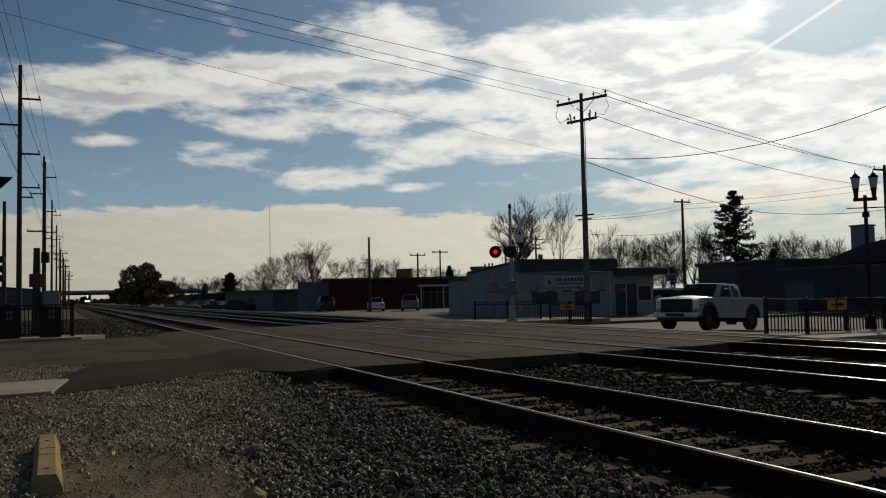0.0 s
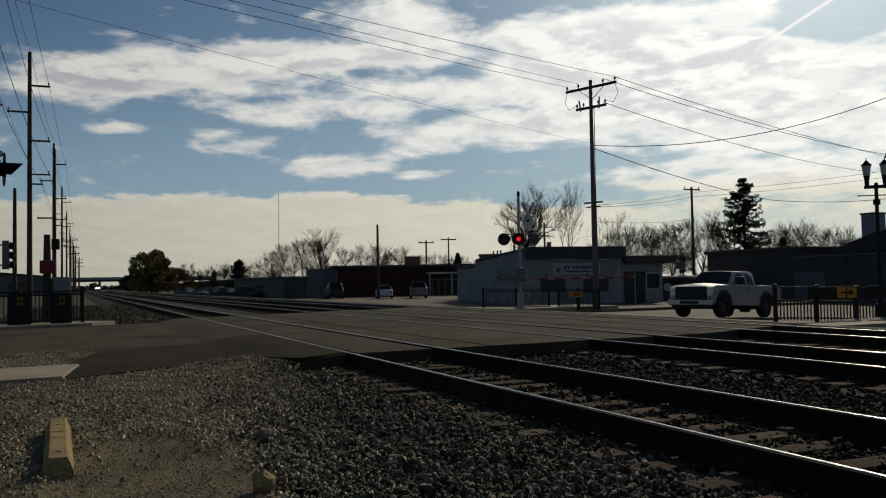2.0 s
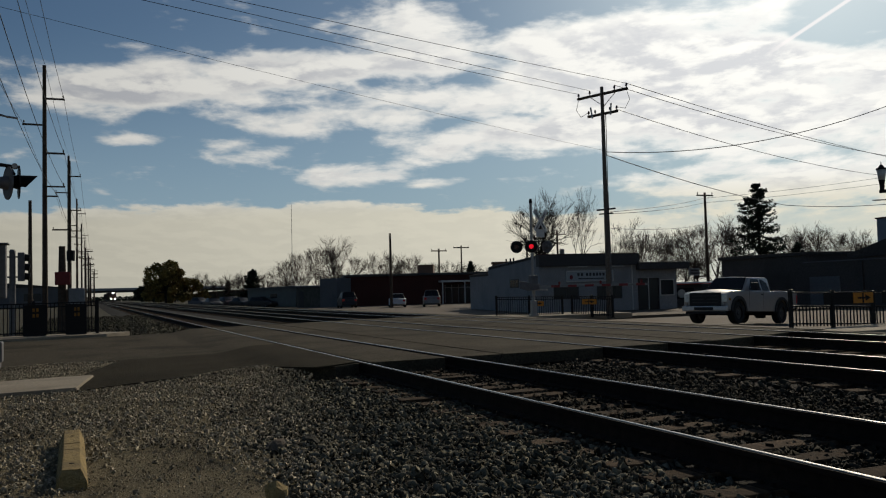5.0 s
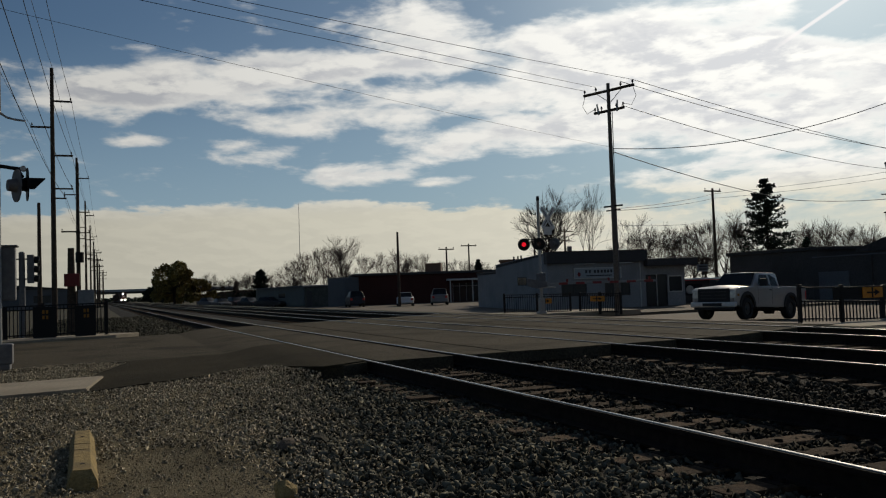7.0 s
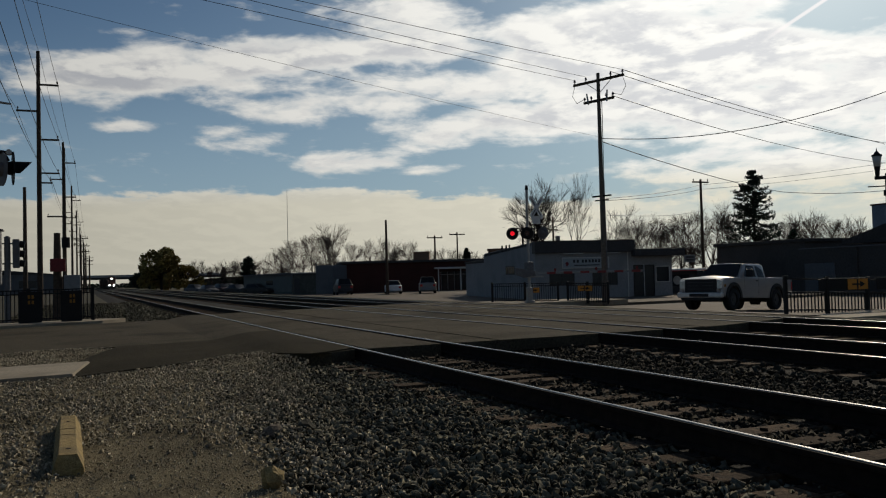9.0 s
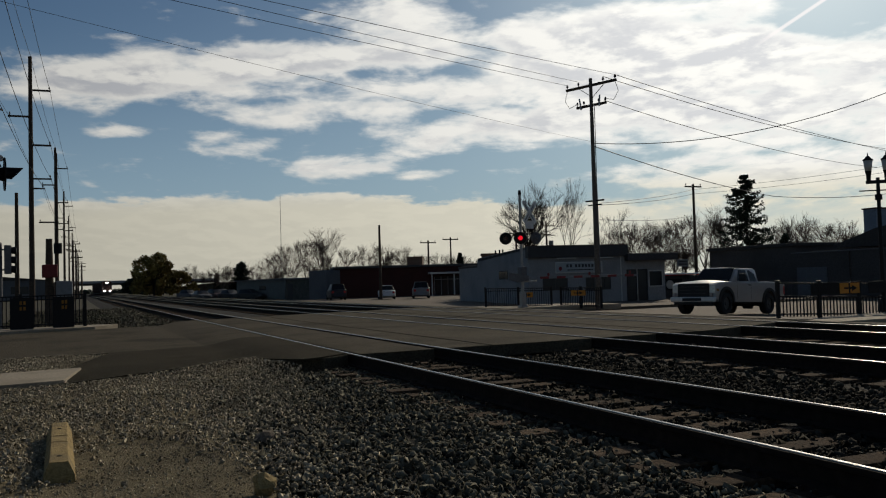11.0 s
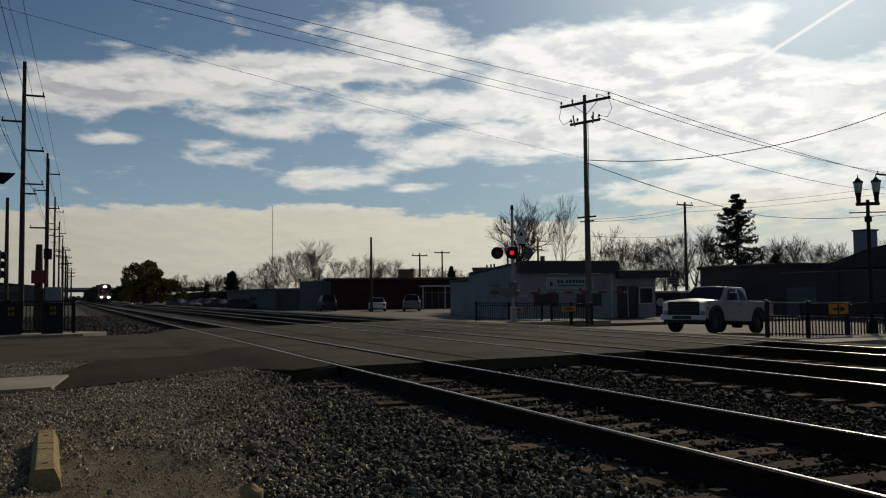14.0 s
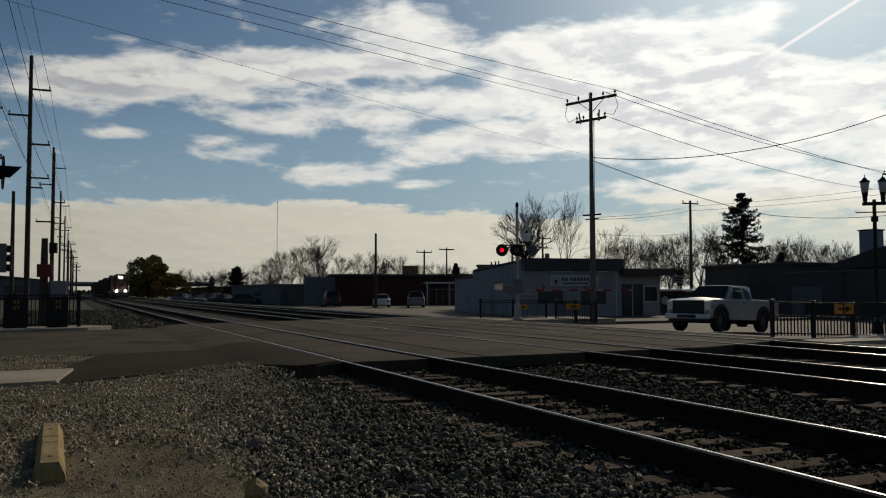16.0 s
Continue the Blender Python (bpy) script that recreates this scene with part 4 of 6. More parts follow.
def street_lamp():
    t = thing("street_lamp", "black ornamental street lamp with two frosted lanterns", "street lamp", pose(21.55, 17.9, -0.44))
    bm = tubed((0, 0, 0), (0, 0, 0.5), 0.2, 0.15, 16)
    tube(bm, (0, 0, 0.5), (0, 0, 0.62), 0.17, 0.1, 16)
    part("base", bm, BLACK_METAL, t)
    part("post", tubed((0, 0, 0.55), (0, 0, 4.15), 0.070, 0.050, 16), BLACK_METAL, t)
    part("collar", tubed((0, 0, 3.5), (0, 0, 3.66), 0.1, 0.1, 14), BLACK_METAL, t)
    part("banner_bar", tubed((-0.42, 0.3, 3.78), (0.42, -0.3, 3.78), 0.018, 0.018, 8), BLACK_METAL, t)
    frost = mat("frosted_lantern", (0.5, 0.5, 0.48), 0.4, 0, 0.1, 6, 0.0)
    part("crossbar", boxed(-0.32, 0.32, -0.05, 0.05, 3.98, 4.08, 0.02), BLACK_METAL, t).matrix_local = pose(0, 0, 0, 0, 0, -42)
    for s in (-0.24, 0.24):
        q = pose(0, 0, 0, 0, 0, -42) @ pose(s, 0, 0)
        bm = tubed((0, 0, 3.98), (0, 0, 4.2), 0.045, 0.07, 12)
        tube(bm, (0, 0, 4.2), (0, 0, 4.36), 0.06, 0.092, 14)
        holder = part("lantern_holder", bm, BLACK_METAL, t)
        holder.matrix_local = q
        part("globe", tubed((0, 0, 4.36), (0, 0, 4.66), 0.090, 0.130, 18), frost, holder, "frosted glass lantern", True)
        bm = tubed((0, 0, 4.66), (0, 0, 4.71), 0.145, 0.135, 18)
        tube(bm, (0, 0, 4.71), (0, 0, 4.80), 0.10, 0.04, 14)
        tube(bm, (0, 0, 4.80), (0, 0, 4.90), 0.02, 0.008, 8)
        part("lantern_cap", bm, BLACK_METAL, holder)


street_lamp()

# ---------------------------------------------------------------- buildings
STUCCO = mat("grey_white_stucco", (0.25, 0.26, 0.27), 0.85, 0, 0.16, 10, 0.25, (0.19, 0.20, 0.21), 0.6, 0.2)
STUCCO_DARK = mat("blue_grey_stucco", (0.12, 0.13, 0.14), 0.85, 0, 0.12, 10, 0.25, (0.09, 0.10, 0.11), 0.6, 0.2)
FASCIA = mat("dark_fascia", (0.045, 0.045, 0.047), 0.7, 0, 0.25, 9, 0.2, None, 0.7)
BRICK_RED = mat("dark_red_brick", (0.058, 0.023, 0.020), 0.9, 0, 0.3, 20, 0.3, (0.045, 0.019, 0.017), 0.5, 0.2)
BRICK_BROWN = mat("brown_brick", (0.19, 0.12, 0.085), 0.85, 0, 0.25, 20, 0.3, (0.14, 0.09, 0.065), 0.5, 0.2)
BLOCK_OLD = mat("old_grey_block", (0.085, 0.09, 0.08), 0.9, 0, 0.3, 6, 0.3, (0.055, 0.06, 0.053), 0.5, 0.1)
ROOF_DARK = mat("tar_roof", (0.05, 0.047, 0.045), 0.9, 0, 0.3, 8, 0.3, None, 0.5)
WARE = mat("dark_painted_block", (0.072, 0.068, 0.066), 0.85, 0, 0.2, 8, 0.25, (0.050, 0.047, 0.045), 0.4, 0.2)
GLASS = glass_mat("dark_window_glass")
TRIM = mat("pale_trim", (0.5, 0.5, 0.48), 0.6, 0, 0.1, 10, 0.05)


def opening(parent, name, x0, x1, z0, z1, y, frame_mat, glass=True, bars=1, depth=0.09, label=""):
    """A recessed window or door in a wall that faces -y: jambs, sill, pane and glazing bars."""
    bm = bmesh.new()
    w = 0.06
    box(bm, x0 - w, x0, y - 0.03, y + depth, z0 - w, z1 + w, 0.006)
    box(bm, x1, x1 + w, y - 0.03, y + depth, z0 - w, z1 + w, 0.006)
    box(bm, x0, x1, y - 0.03, y + depth, z1, z1 + w, 0.006)
    box(bm, x0, x1, y - 0.05, y + depth, z0 - w, z0, 0.006)
    for k in range(1, bars):
        xm = x0 + (x1 - x0) * k / bars
        box(bm, xm - 0.02, xm + 0.02, y - 0.005, y + depth, z0, z1)
    f = part(name, bm, frame_mat, parent, label)
    part("pane", boxed(x0, x1, y + 0.02, y + 0.035, z0, z1), GLASS if glass else STUCCO_DARK, f, "dark glass")
    return f


def wall_with_holes(parent, name, x0, x1, z0, z1, y0, y1, holes, material, label=""):
    """A thick wall along x with openings cut through it."""
    xs = sorted({x0, x1, *[h[0] for h in holes], *[h[1] for h in holes]})
    zs = sorted({z0, z1, *[h[2] for h in holes], *[h[3] for h in holes]})
    bm = bmesh.new()
    for a, b in zip(xs[:-1], xs[1:]):
        for c, d in zip(zs[:-1], zs[1:]):
            mx, mz = (a + b) / 2, (c + d) / 2
            if any(h[0] < mx < h[1] and h[2] < mz < h[3] for h in holes):
                continue
            box(bm, a, b, y0, y1, c, d)
    bmesh.ops.remove_doubles(bm, verts=bm.verts, dist=0.0005)
    return part(name, bm, material, parent, label)


def store():
    t = thing("corner_store", "pale grey single-storey store with a dark roof band and sign", "shop", pose(27.6, 50.0, -0.62, 0, 0, -9.0))
    t.scale = (0.771, 0.86, 1)
    W, D, H = 9.1, 13.6, 3.86
    holes = [(1.3, 3.5, 0.95, 1.75), (5.3, 6.35, 0.9, 1.75), (6.5, 7.55, 0.9, 1.75)]
    wall_with_holes(t, "front_wall", 0, W, 0, H - 0.75, 0, 0.25, holes, STUCCO)
    for x0, x1, z0, z1 in holes:
        opening(t, "window", x0, x1, z0, z1, 0.0, FASCIA, True, 2, label="dark framed shop window")
    # the side wall drops towards the back
    bm = prism(bmesh.new(), [(0.25, 0), (D, 0), (D, 3.45), (0.25, H - 0.02)], -0.25, 0)
    bmesh.ops.rotate(bm, verts=bm.verts, cent=(0, 0, 0), matrix=Matrix.Rotation(radians(90), 3, "Z"))
    part("side_wall", bm, STUCCO, t)
    f = part("side_window", boxed(-0.03, 0.0, 5.0, 7.4, 1.72, 2.35, 0.01), FASCIA, t, "dark side window frame")
    for k in range(3):
        part("pane", boxed(-0.04, -0.031, 5.08 + k * 0.77, 5.76 + k * 0.77, 1.79, 2.28), GLASS, f, "dark glass")
    part("rear_wall", boxed(0, W, D, D + 0.25, 0, 3.4), STUCCO, t)
    part("east_wall", boxed(W - 0.25, W, 0.25, D, 0, 3.2), STUCCO, t)
    bm = boxed(-0.12, W + 0.1, -0.32, 0.4, H - 0.78, H, 0.02)
    part("fascia", bm, FASCIA, t, "dark shingled roof band")
    part("drip_edge", boxed(-0.14, W + 0.12, -0.34, 0.42, H, H + 0.035, 0.006), BRICK_RED, t, "thin dull red roof edge")
    bm = bmesh.new()
    v = [bm.verts.new(c) for c in ((0, 0.4, H - 0.04), (W, 0.4, H - 0.04), (W, D, 3.38), (0, D, 3.38), (0, 0.4, H - 0.2), (W, 0.4, H - 0.2), (W, D, 3.2), (0, D, 3.2))]
    for q in ((0, 1, 2, 3), (7, 6, 5, 4), (0, 4, 5, 1), (1, 5, 6, 2), (2, 6, 7, 3), (3, 7, 4, 0)):
        bm.faces.new([v[i] for i in q])
    part("roof", bm, ROOF_DARK, t)
    sign = part("sign_board", boxed(2.4, 6.8, -0.12, -0.02, 2.02, 2.76, 0.02), TRIM, t, "pale sign board with plain dark bars")
    part("sign_face", boxed(2.47, 6.73, -0.128, -0.119, 2.08, 2.70, 0.004), mat("sign_face", (0.30, 0.34, 0.36), 0.6, 0, 0.08, 6, 0.02), sign)
    part("sign_emblem", tubed((2.85, -0.134, 2.33), (2.85, -0.127, 2.33), 0.15, 0.13, 18), DULL_RED, sign, "dark red emblem")
    for x0 in (3.42, 3.74, 4.22, 4.52, 4.85, 5.15, 5.45, 5.75):
        part("sign_bar", boxed(x0, x0 + 0.2, -0.136, -0.127, 2.40, 2.60), FASCIA, sign)
    part("sign_bar", boxed(3.5, 5.9, -0.136, -0.127, 2.19, 2.26), FASCIA, sign)
    part("conduit_pipe", tubed((W - 0.5, -0.05, 0), (W - 0.5, -0.05, 3.1), 0.05, 0.05, 8), TRIM, t)
    for x in (3.4, 6.9):
        part("strip_light", boxed(x - 0.9, x + 0.9, -0.3, -0.22, 2.98, 3.04, 0.01), TRIM, t, "pale strip light under the roof band")
    for y in (9.5, 10.4, 11.6):
        part("roof_vent", tubed((1.2, y, 3.3), (1.2, y, 4.0), 0.08, 0.08, 10), BLACK_METAL, t)
    # lower west wing
    w = thing("west_annex", "low grey annex beside the store", "annex", pose(29.3, 61.5, -0.62, 0, 0, -9))
    part("wall", boxed(0.25, 6, 0.3, 6.3, 0, 2.75), STUCCO, w)
    part("roof", boxed(0.2, 6.2, 0.1, 6.5, 2.75, 2.95, 0.03), ROOF_DARK, w)
    # east wing with doors
    e = thing("east_wing", "grey shop wing with glazed doors and a window", "shop", pose(27.6, 50.0, -0.62, 0, 0, -9.0))
    e.scale = (0.771, 1, 1)
    holes = [(9.3, 10.15, 0.05, 2.1), (10.32, 11.2, 0.05, 2.1), (11.45, 12.7, 1.0, 2.0)]
    wall_with_holes(e, "front_wall", 9.14, 13.0, 0, 2.75, 0.15, 0.4, holes, STUCCO)
    for i, (x0, x1, z0, z1) in enumerate(holes):
        opening(e, "door" if i < 2 else "window", x0, x1, z0, z1, 0.15, BLACK_METAL if i < 2 else TRIM, True, 1, label="dark glazed door" if i < 2 else "pale framed window")
    part("door_trim", boxed(10.2, 10.27, 0.08, 0.16, 0, 2.2, 0.01), TRIM, e)
    part("canopy", boxed(9.0, 13.9, -0.5, 0.5, 2.75, 3.25, 0.03), FASCIA, e, "dark projecting roof band")
    # side and back about half as bright as the front wall
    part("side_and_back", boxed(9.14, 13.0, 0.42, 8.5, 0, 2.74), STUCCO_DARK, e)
    part("roof", boxed(9.14, 13.6, 0.5, 8.5, 2.76, 3.2, 0.03), ROOF_DARK, e)


store()


def filling_canopy():
    t = thing("filling_canopy", "small dark kiosk under a white canopy edge", "canopy", pose(38.9, 51.4, -0.62, 0, 0, -9))
    # the edge's lit look is put into an extra bright white
    part("canopy_edge", boxed(-0.1, 4.6, -0.2, 3.0, 1.66, 1.84, 0.03), mat("lit_white_paint", (0.8, 0.8, 0.79), 0.5, 0, 0.06, 8, 0.02), t, "white canopy edge")
    part("red_stripe", boxed(-0.11, 4.61, -0.21, -0.195, 1.66, 1.72), RED_PAINT, t)
    part("kiosk", boxed(0.0, 4.4, 0.2, 2.8, 0, 1.66), FASCIA, t)
    part("kiosk_window", boxed(0.4, 2.2, 0.17, 0.2, 0.6, 1.4), GLASS, t)
    part("round_sign", tubed((1.2, 0.12, 1.0), (1.2, 0.17, 1.0), 0.26, 0.32, 20), TRIM, t, "round pale sign")
    s = thing("road_sign", "small pale sign board on a post", "sign", pose(41.5, 51.6, -0.62))
    part("post", tubed((0, 0, 0), (0, 0, 2.4), 0.05, 0.05, 8), BLACK_METAL, s)
    part("board", boxed(-0.48, 0.48, -0.04, 0.04, 2.3, 2.85, 0.02), STUCCO_DARK, s)
    for z in (2.42, 2.62):
        part("bar", boxed(-0.36, 0.36, -0.05, -0.041, z, z + 0.12), FASCIA, s)


filling_canopy()


def warehouse():
    t = thing("warehouse", "long dark painted warehouse with a stepped roofline", "warehouse", pose(46.5, 20.0, -0.62))
    # the long wall faces -x
    part("front_wall", boxed(0, 0.3, 0, 26, 0, 2.95), WARE, t)
    part("coping", boxed(-0.06, 0.36, 0, 26, 2.95, 3.02, 0.01), STUCCO_DARK, t, "pale coping edge")
    bm = prism(bmesh.new(), [(0, 3.2), (23.0, 3.2), (23.0, 3.4), (19.6, 4.35), (17.0, 4.75), (0, 4.9)], -13.5, -0.8)
    bmesh.ops.rotate(bm, verts=bm.verts, cent=(0, 0, 0), matrix=Matrix.Rotation(radians(90), 3, "Z"))
    part("upper_roof", bm, ROOF_DARK, t)
    part("body", boxed(0.3, 14, 0, 26, 0, 2.9), WARE, t)
    door = part("loading_door", boxed(-0.05, 0.0, 22.9, 25.5, 0.0, 1.95, 0.01), STUCCO_DARK, t, "grey roller door")
    for k in range(5):
        part("slat", boxed(-0.065, -0.05, 22.95, 25.45, 0.1 + k * 0.36, 0.44 + k * 0.36, 0.005), STUCCO_DARK, door)
    for y in (3, 8.5, 15.5, 21.0):
        part("pilaster", boxed(-0.12, 0.0, y, y + 0.35, 0, 2.9, 0.01), WARE, t)
    v = thing("roof_vent_stack", "tall blue-grey metal vent box on the warehouse roof", "roof vent", pose(49.0, 41.0, 2.6))
    part("vent_body", boxed(-0.55, 0.55, -0.5, 0.5, 0, 2.45, 0.03), mat("blue_grey_metal", (0.16, 0.20, 0.26), 0.5, 0.3, 0.15, 8, 0.05), v)
    part("cap", boxed(-0.62, 0.62, -0.57, 0.57, 2.45, 2.54, 0.02), BRICK_RED, v, "reddish rim")
    b = thing("brick_block", "dark low building behind the shops", "building", pose(47, 46.05, -0.62))
    part("wall", boxed(0, 12, 0, 9.0, 0, 3.5), WARE, b)
    part("roof", boxed(-0.2, 12.2, -0.2, 9.2, 3.5, 3.75, 0.03), ROOF_DARK, b)


warehouse()


def red_building():
    t = thing("brick_shop", "long dark red brick shop with a flat roof and porch", "shop", pose(29.7, 103.3, -0.62, 0, 0, -14.0))
    L = 22.2
    holes = [(12.4, 16.8, 0.1, 2.4)]
    wall_with_holes(t, "front_wall", 0, L, 0, 3.65, 0, 0.3, holes, BRICK_RED)
    part("body", boxed(0, L, 0.9, 14, 0, 3.6), BRICK_RED, t)
    part("roof_edge", boxed(-0.3, L + 0.2, -0.4, 14.2, 3.65, 3.95, 0.03), FASCIA, t)
    part("porch_roof", boxed(11.6, 18.0, -1.9, 0, 2.72, 2.94, 0.02), TRIM, t, "pale porch roof edge")
    for x in (11.8, 14.6, 17.7):
        part("porch_post", boxed(x, x + 0.14, -1.8, -1.66, 0, 2.72, 0.01), TRIM, t)
    f = part("shopfront", boxed(12.4, 16.8, 0.08, 0.2, 0.1, 2.4), GLASS, t, "dark glazed shopfront")
    for k in range(6):
        x = 12.4 + k * 0.86
        part("mullion", boxed(x, x + 0.07, 0.02, 0.079, 0.1, 2.4), STUCCO, f)
    part("transom", boxed(12.4, 16.8, 0.03, 0.079, 2.0, 2.07), STUCCO, f)
    a = thing("grey_annex", "grey concrete annex beside the brick shop", "building", pose(26.0, 104.5, -0.62, 0, 0, -58))
    part("wall", boxed(-3.5, 0.6, 0.4, 9, 0, 2.45), BLOCK_OLD, a)
    part("roof", boxed(-3.6, 0.6, 0.3, 9.2, 2.45, 2.58, 0.02), ROOF_DARK, a)
    part("tall_block", boxed(0.6, 3.4, 0.3, 9, 0, 3.55), STUCCO_DARK, a, "taller grey block wall")
    part("flue", tubed((-0.9, 2.0, 2.5), (-0.9, 2.0, 3.9), 0.12, 0.12, 10), BLACK_METAL, a)
    part("door", boxed(-3.2, -2.3, 0.36, 0.4, 0.0, 2.0), FASCIA, a)
    c = thing("brown_tower", "square brown brick penthouse on the roof", "roof block", pose(42.5, 108.6, -0.62, 0, 0, -25))
    part("wall", boxed(-1.05, 1.05, -2, 2, 0, 5.1), BRICK_BROWN, c)
    part("coping", boxed(-1.1, 1.1, -2.1, 2.1, 5.1, 5.2, 0.02), BRICK_BROWN, c)
    d = thing("brown_tower", "low brown brick wall behind the store", "building", pose(38.3, 76, -0.62, 0, 0, -25))
    part("wall", boxed(-1.4, 3.4, -2, 2, 0, 4.2), BRICK_BROWN, d)
    part("coping", boxed(-1.5, 3.5, -2.1, 2.1, 4.2, 4.32, 0.02), BRICK_BROWN, d)
    g = thing("garage", "pale blue-grey low garage with small windows", "garage", pose(20.6, 121.0, -0.55, 0, 0, -66))
    part("wall", boxed(0, 11.0, 0, 10, 0, 2.5), mat("pale_blue_siding", (0.125, 0.145, 0.14), 0.85, 0, 0.18, 6, 0.2), g)
    bm = prism(bmesh.new(), [(-0.3, 2.5), (11.3, 2.5), (11.3, 2.74), (-0.3, 2.6)], -0.3, 10.4)
    part("roof", bm, STUCCO_DARK, g, "low metal roof")
    part("window", boxed(5.4, 6.9, -0.05, -0.001, 1.2, 1.8), GLASS, g)


red_building()


def overpass():
    t = thing("overpass", "far concrete road overpass spanning the tracks", "bridge", pose(0, 800, 1.8))
    con = mat("bridge_concrete", (0.30, 0.31, 0.32), 0.85, 0, 0.1, 1.0, 0.1)
    part("deck", boxed(-170, 120, 0, 12, 5.1, 7.2, 0.1), ROOF_DARK, t, "dark bridge girders")
    part("parapet", boxed(-170, 120, -0.6, 0, 6.9, 9.0, 0.1), con, t, "pale concrete parapet")
    for x in (-120, -80, -42, -3, 22, 52):
        part("pier", boxed(x - 0.9, x + 0.9, 2, 10, -3, 5.1, 0.1), con, t)
    e = thing("embankment", "far grassy bridge embankment", "embankment", pose(0, 800, 0))
    part("slope", prism(bmesh.new(), [(30, -1), (260, -1), (260, 7), (120, 7)], 1, 11), EARTH, e)


overpass()


def far_shed(x, y, w, d, h, material, label):
    t = thing("far_building", label, "building", pose(x, y, -0.5))
    part("wall", boxed(0, w, 0, d, 0, h), material, t)
    part("roof", prism(bmesh.new(), [(-0.4, h), (w + 0.4, h), (w * 0.5, h + w * 0.05)], -0.4, d + 0.4), ROOF_DARK, t)
    n = max(2, int(w / 7))
    for k in range(n):
        x0 = w * (k + 0.3) / n
        part("window", boxed(x0, x0 + w * 0.35 / n, -0.06, 0.0, h * 0.35, h * 0.7), GLASS, t)


far_shed(-26, 210, 20, 18, 4.6, STUCCO_DARK, "low grey industrial building beside the tracks")
far_shed(-40, 330, 34, 20, 5.2, BRICK_BROWN, "low brown industrial building far off")
far_shed(-30, 470, 26, 20, 5.6, STUCCO_DARK, "low grey industrial building far off")


# ---------------------------------------------------------------- vehicles
CAR_GLASS = glass_mat("car_glass", (0.030, 0.032, 0.034), 0.10)
GLASS_DULL = mat("dull_car_glass", (0.012, 0.013, 0.014), 0.35, 0, 0.1, 3, 0.0, spec=0.25)
TYRE = mat("tyre_rubber", (0.018, 0.018, 0.018), 0.85, 0, 0.2, 20, 0.2)
CHROME = mat("chrome", (0.62, 0.62, 0.62), 0.22, 1.0, 0.08, 8, 0.0)
PLASTIC = mat("black_plastic", (0.015, 0.015, 0.015), 0.6, 0, 0.2, 12, 0.1)


def paint(name, c, rough=0.32):
    m = mat(name, c, rough, 0.0, 0.06, 4, 0.0, spec=0.5)
    p = m.node_tree.nodes["Principled BSDF"]
    p.inputs["Coat Weight"].default_value, p.inputs["Coat Roughness"].default_value = 0.35, 0.15
    return m


def wheel(parent, x, y, r, w, rim_mat):
    """Tyre with rounded shoulders and a dished rim; the axle runs along y."""
    bm = bmesh.new()
    prof = [(r * 0.60, -w / 2), (r * 0.92, -w / 2), (r, -w * 0.36), (r, w * 0.36), (r * 0.92, w / 2), (r * 0.60, w / 2)]
    seg = 28
    rings = [[bm.verts.new((math.cos(k * 2 * math.pi / seg) * rr, yy, math.sin(k * 2 * math.pi / seg) * rr)) for rr, yy in prof] for k in range(seg)]
    for k in range(seg):
        a, b = rings[k], rings[(k + 1) % seg]
        for i in range(len(prof)):
            j = (i + 1) % len(prof)
            bm.faces.new((a[i], b[i], b[j], a[j]))
    bmesh.ops.recalc_face_normals(bm, faces=bm.faces)
    hub = part("wheel", bm, TYRE, parent)
    hub.location = (x, y, r)
    s = -1 if y < 0 else 1
    bm = tubed((0, -w * 0.30, 0), (0, w * 0.30, 0), r * 0.61, r * 0.61, 22)
    tube(bm, (0, s * w * 0.30, 0), (0, s * w * 0.44, 0), r * 0.20, r * 0.16, 14)
    for k in range(8):
        a = k * math.pi / 4
        tube(bm, (math.cos(a) * r * 0.38, s * w * 0.28, math.sin(a) * r * 0.38), (math.cos(a) * r * 0.38, s * w * 0.33, math.sin(a) * r * 0.38), r * 0.07, r * 0.07, 8)
    part("rim", bm, rim_mat, hub)
    return hub


def lofted(sections, bevel=0.03):
    """A body through rings of (x, [(y, z), ...]), mirrored about y = 0."""
    bm = bmesh.new()
    rings = []
    for x, pts in sections:
        full = [(x if isinstance(x, (int, float)) else x[0], y, z) for y, z in pts] + [(x, -y, z) for y, z in reversed(pts)]
        rings.append([bm.verts.new(c) for c in full])
    n = len(rings[0])
    for a, b in zip(rings[:-1], rings[1:]):
        for k in range(n):
            bm.faces.new((a[k], a[(k + 1) % n], b[(k + 1) % n], b[k]))
    bm.faces.new(rings[0][::-1])
    bm.faces.new(rings[-1])
    bmesh.ops.recalc_face_normals(bm, faces=bm.faces)
    if bevel:
        sharp = [e for e in bm.edges if len(e.link_faces) == 2 and e.calc_face_angle() > 0.35]
        bmesh.ops.bevel(bm, geom=sharp, offset=bevel, segments=3, affect="EDGES", profile=0.6)
    return bm


TRUCK_HOME = (23.42, 27.87, -0.575, 20.0)


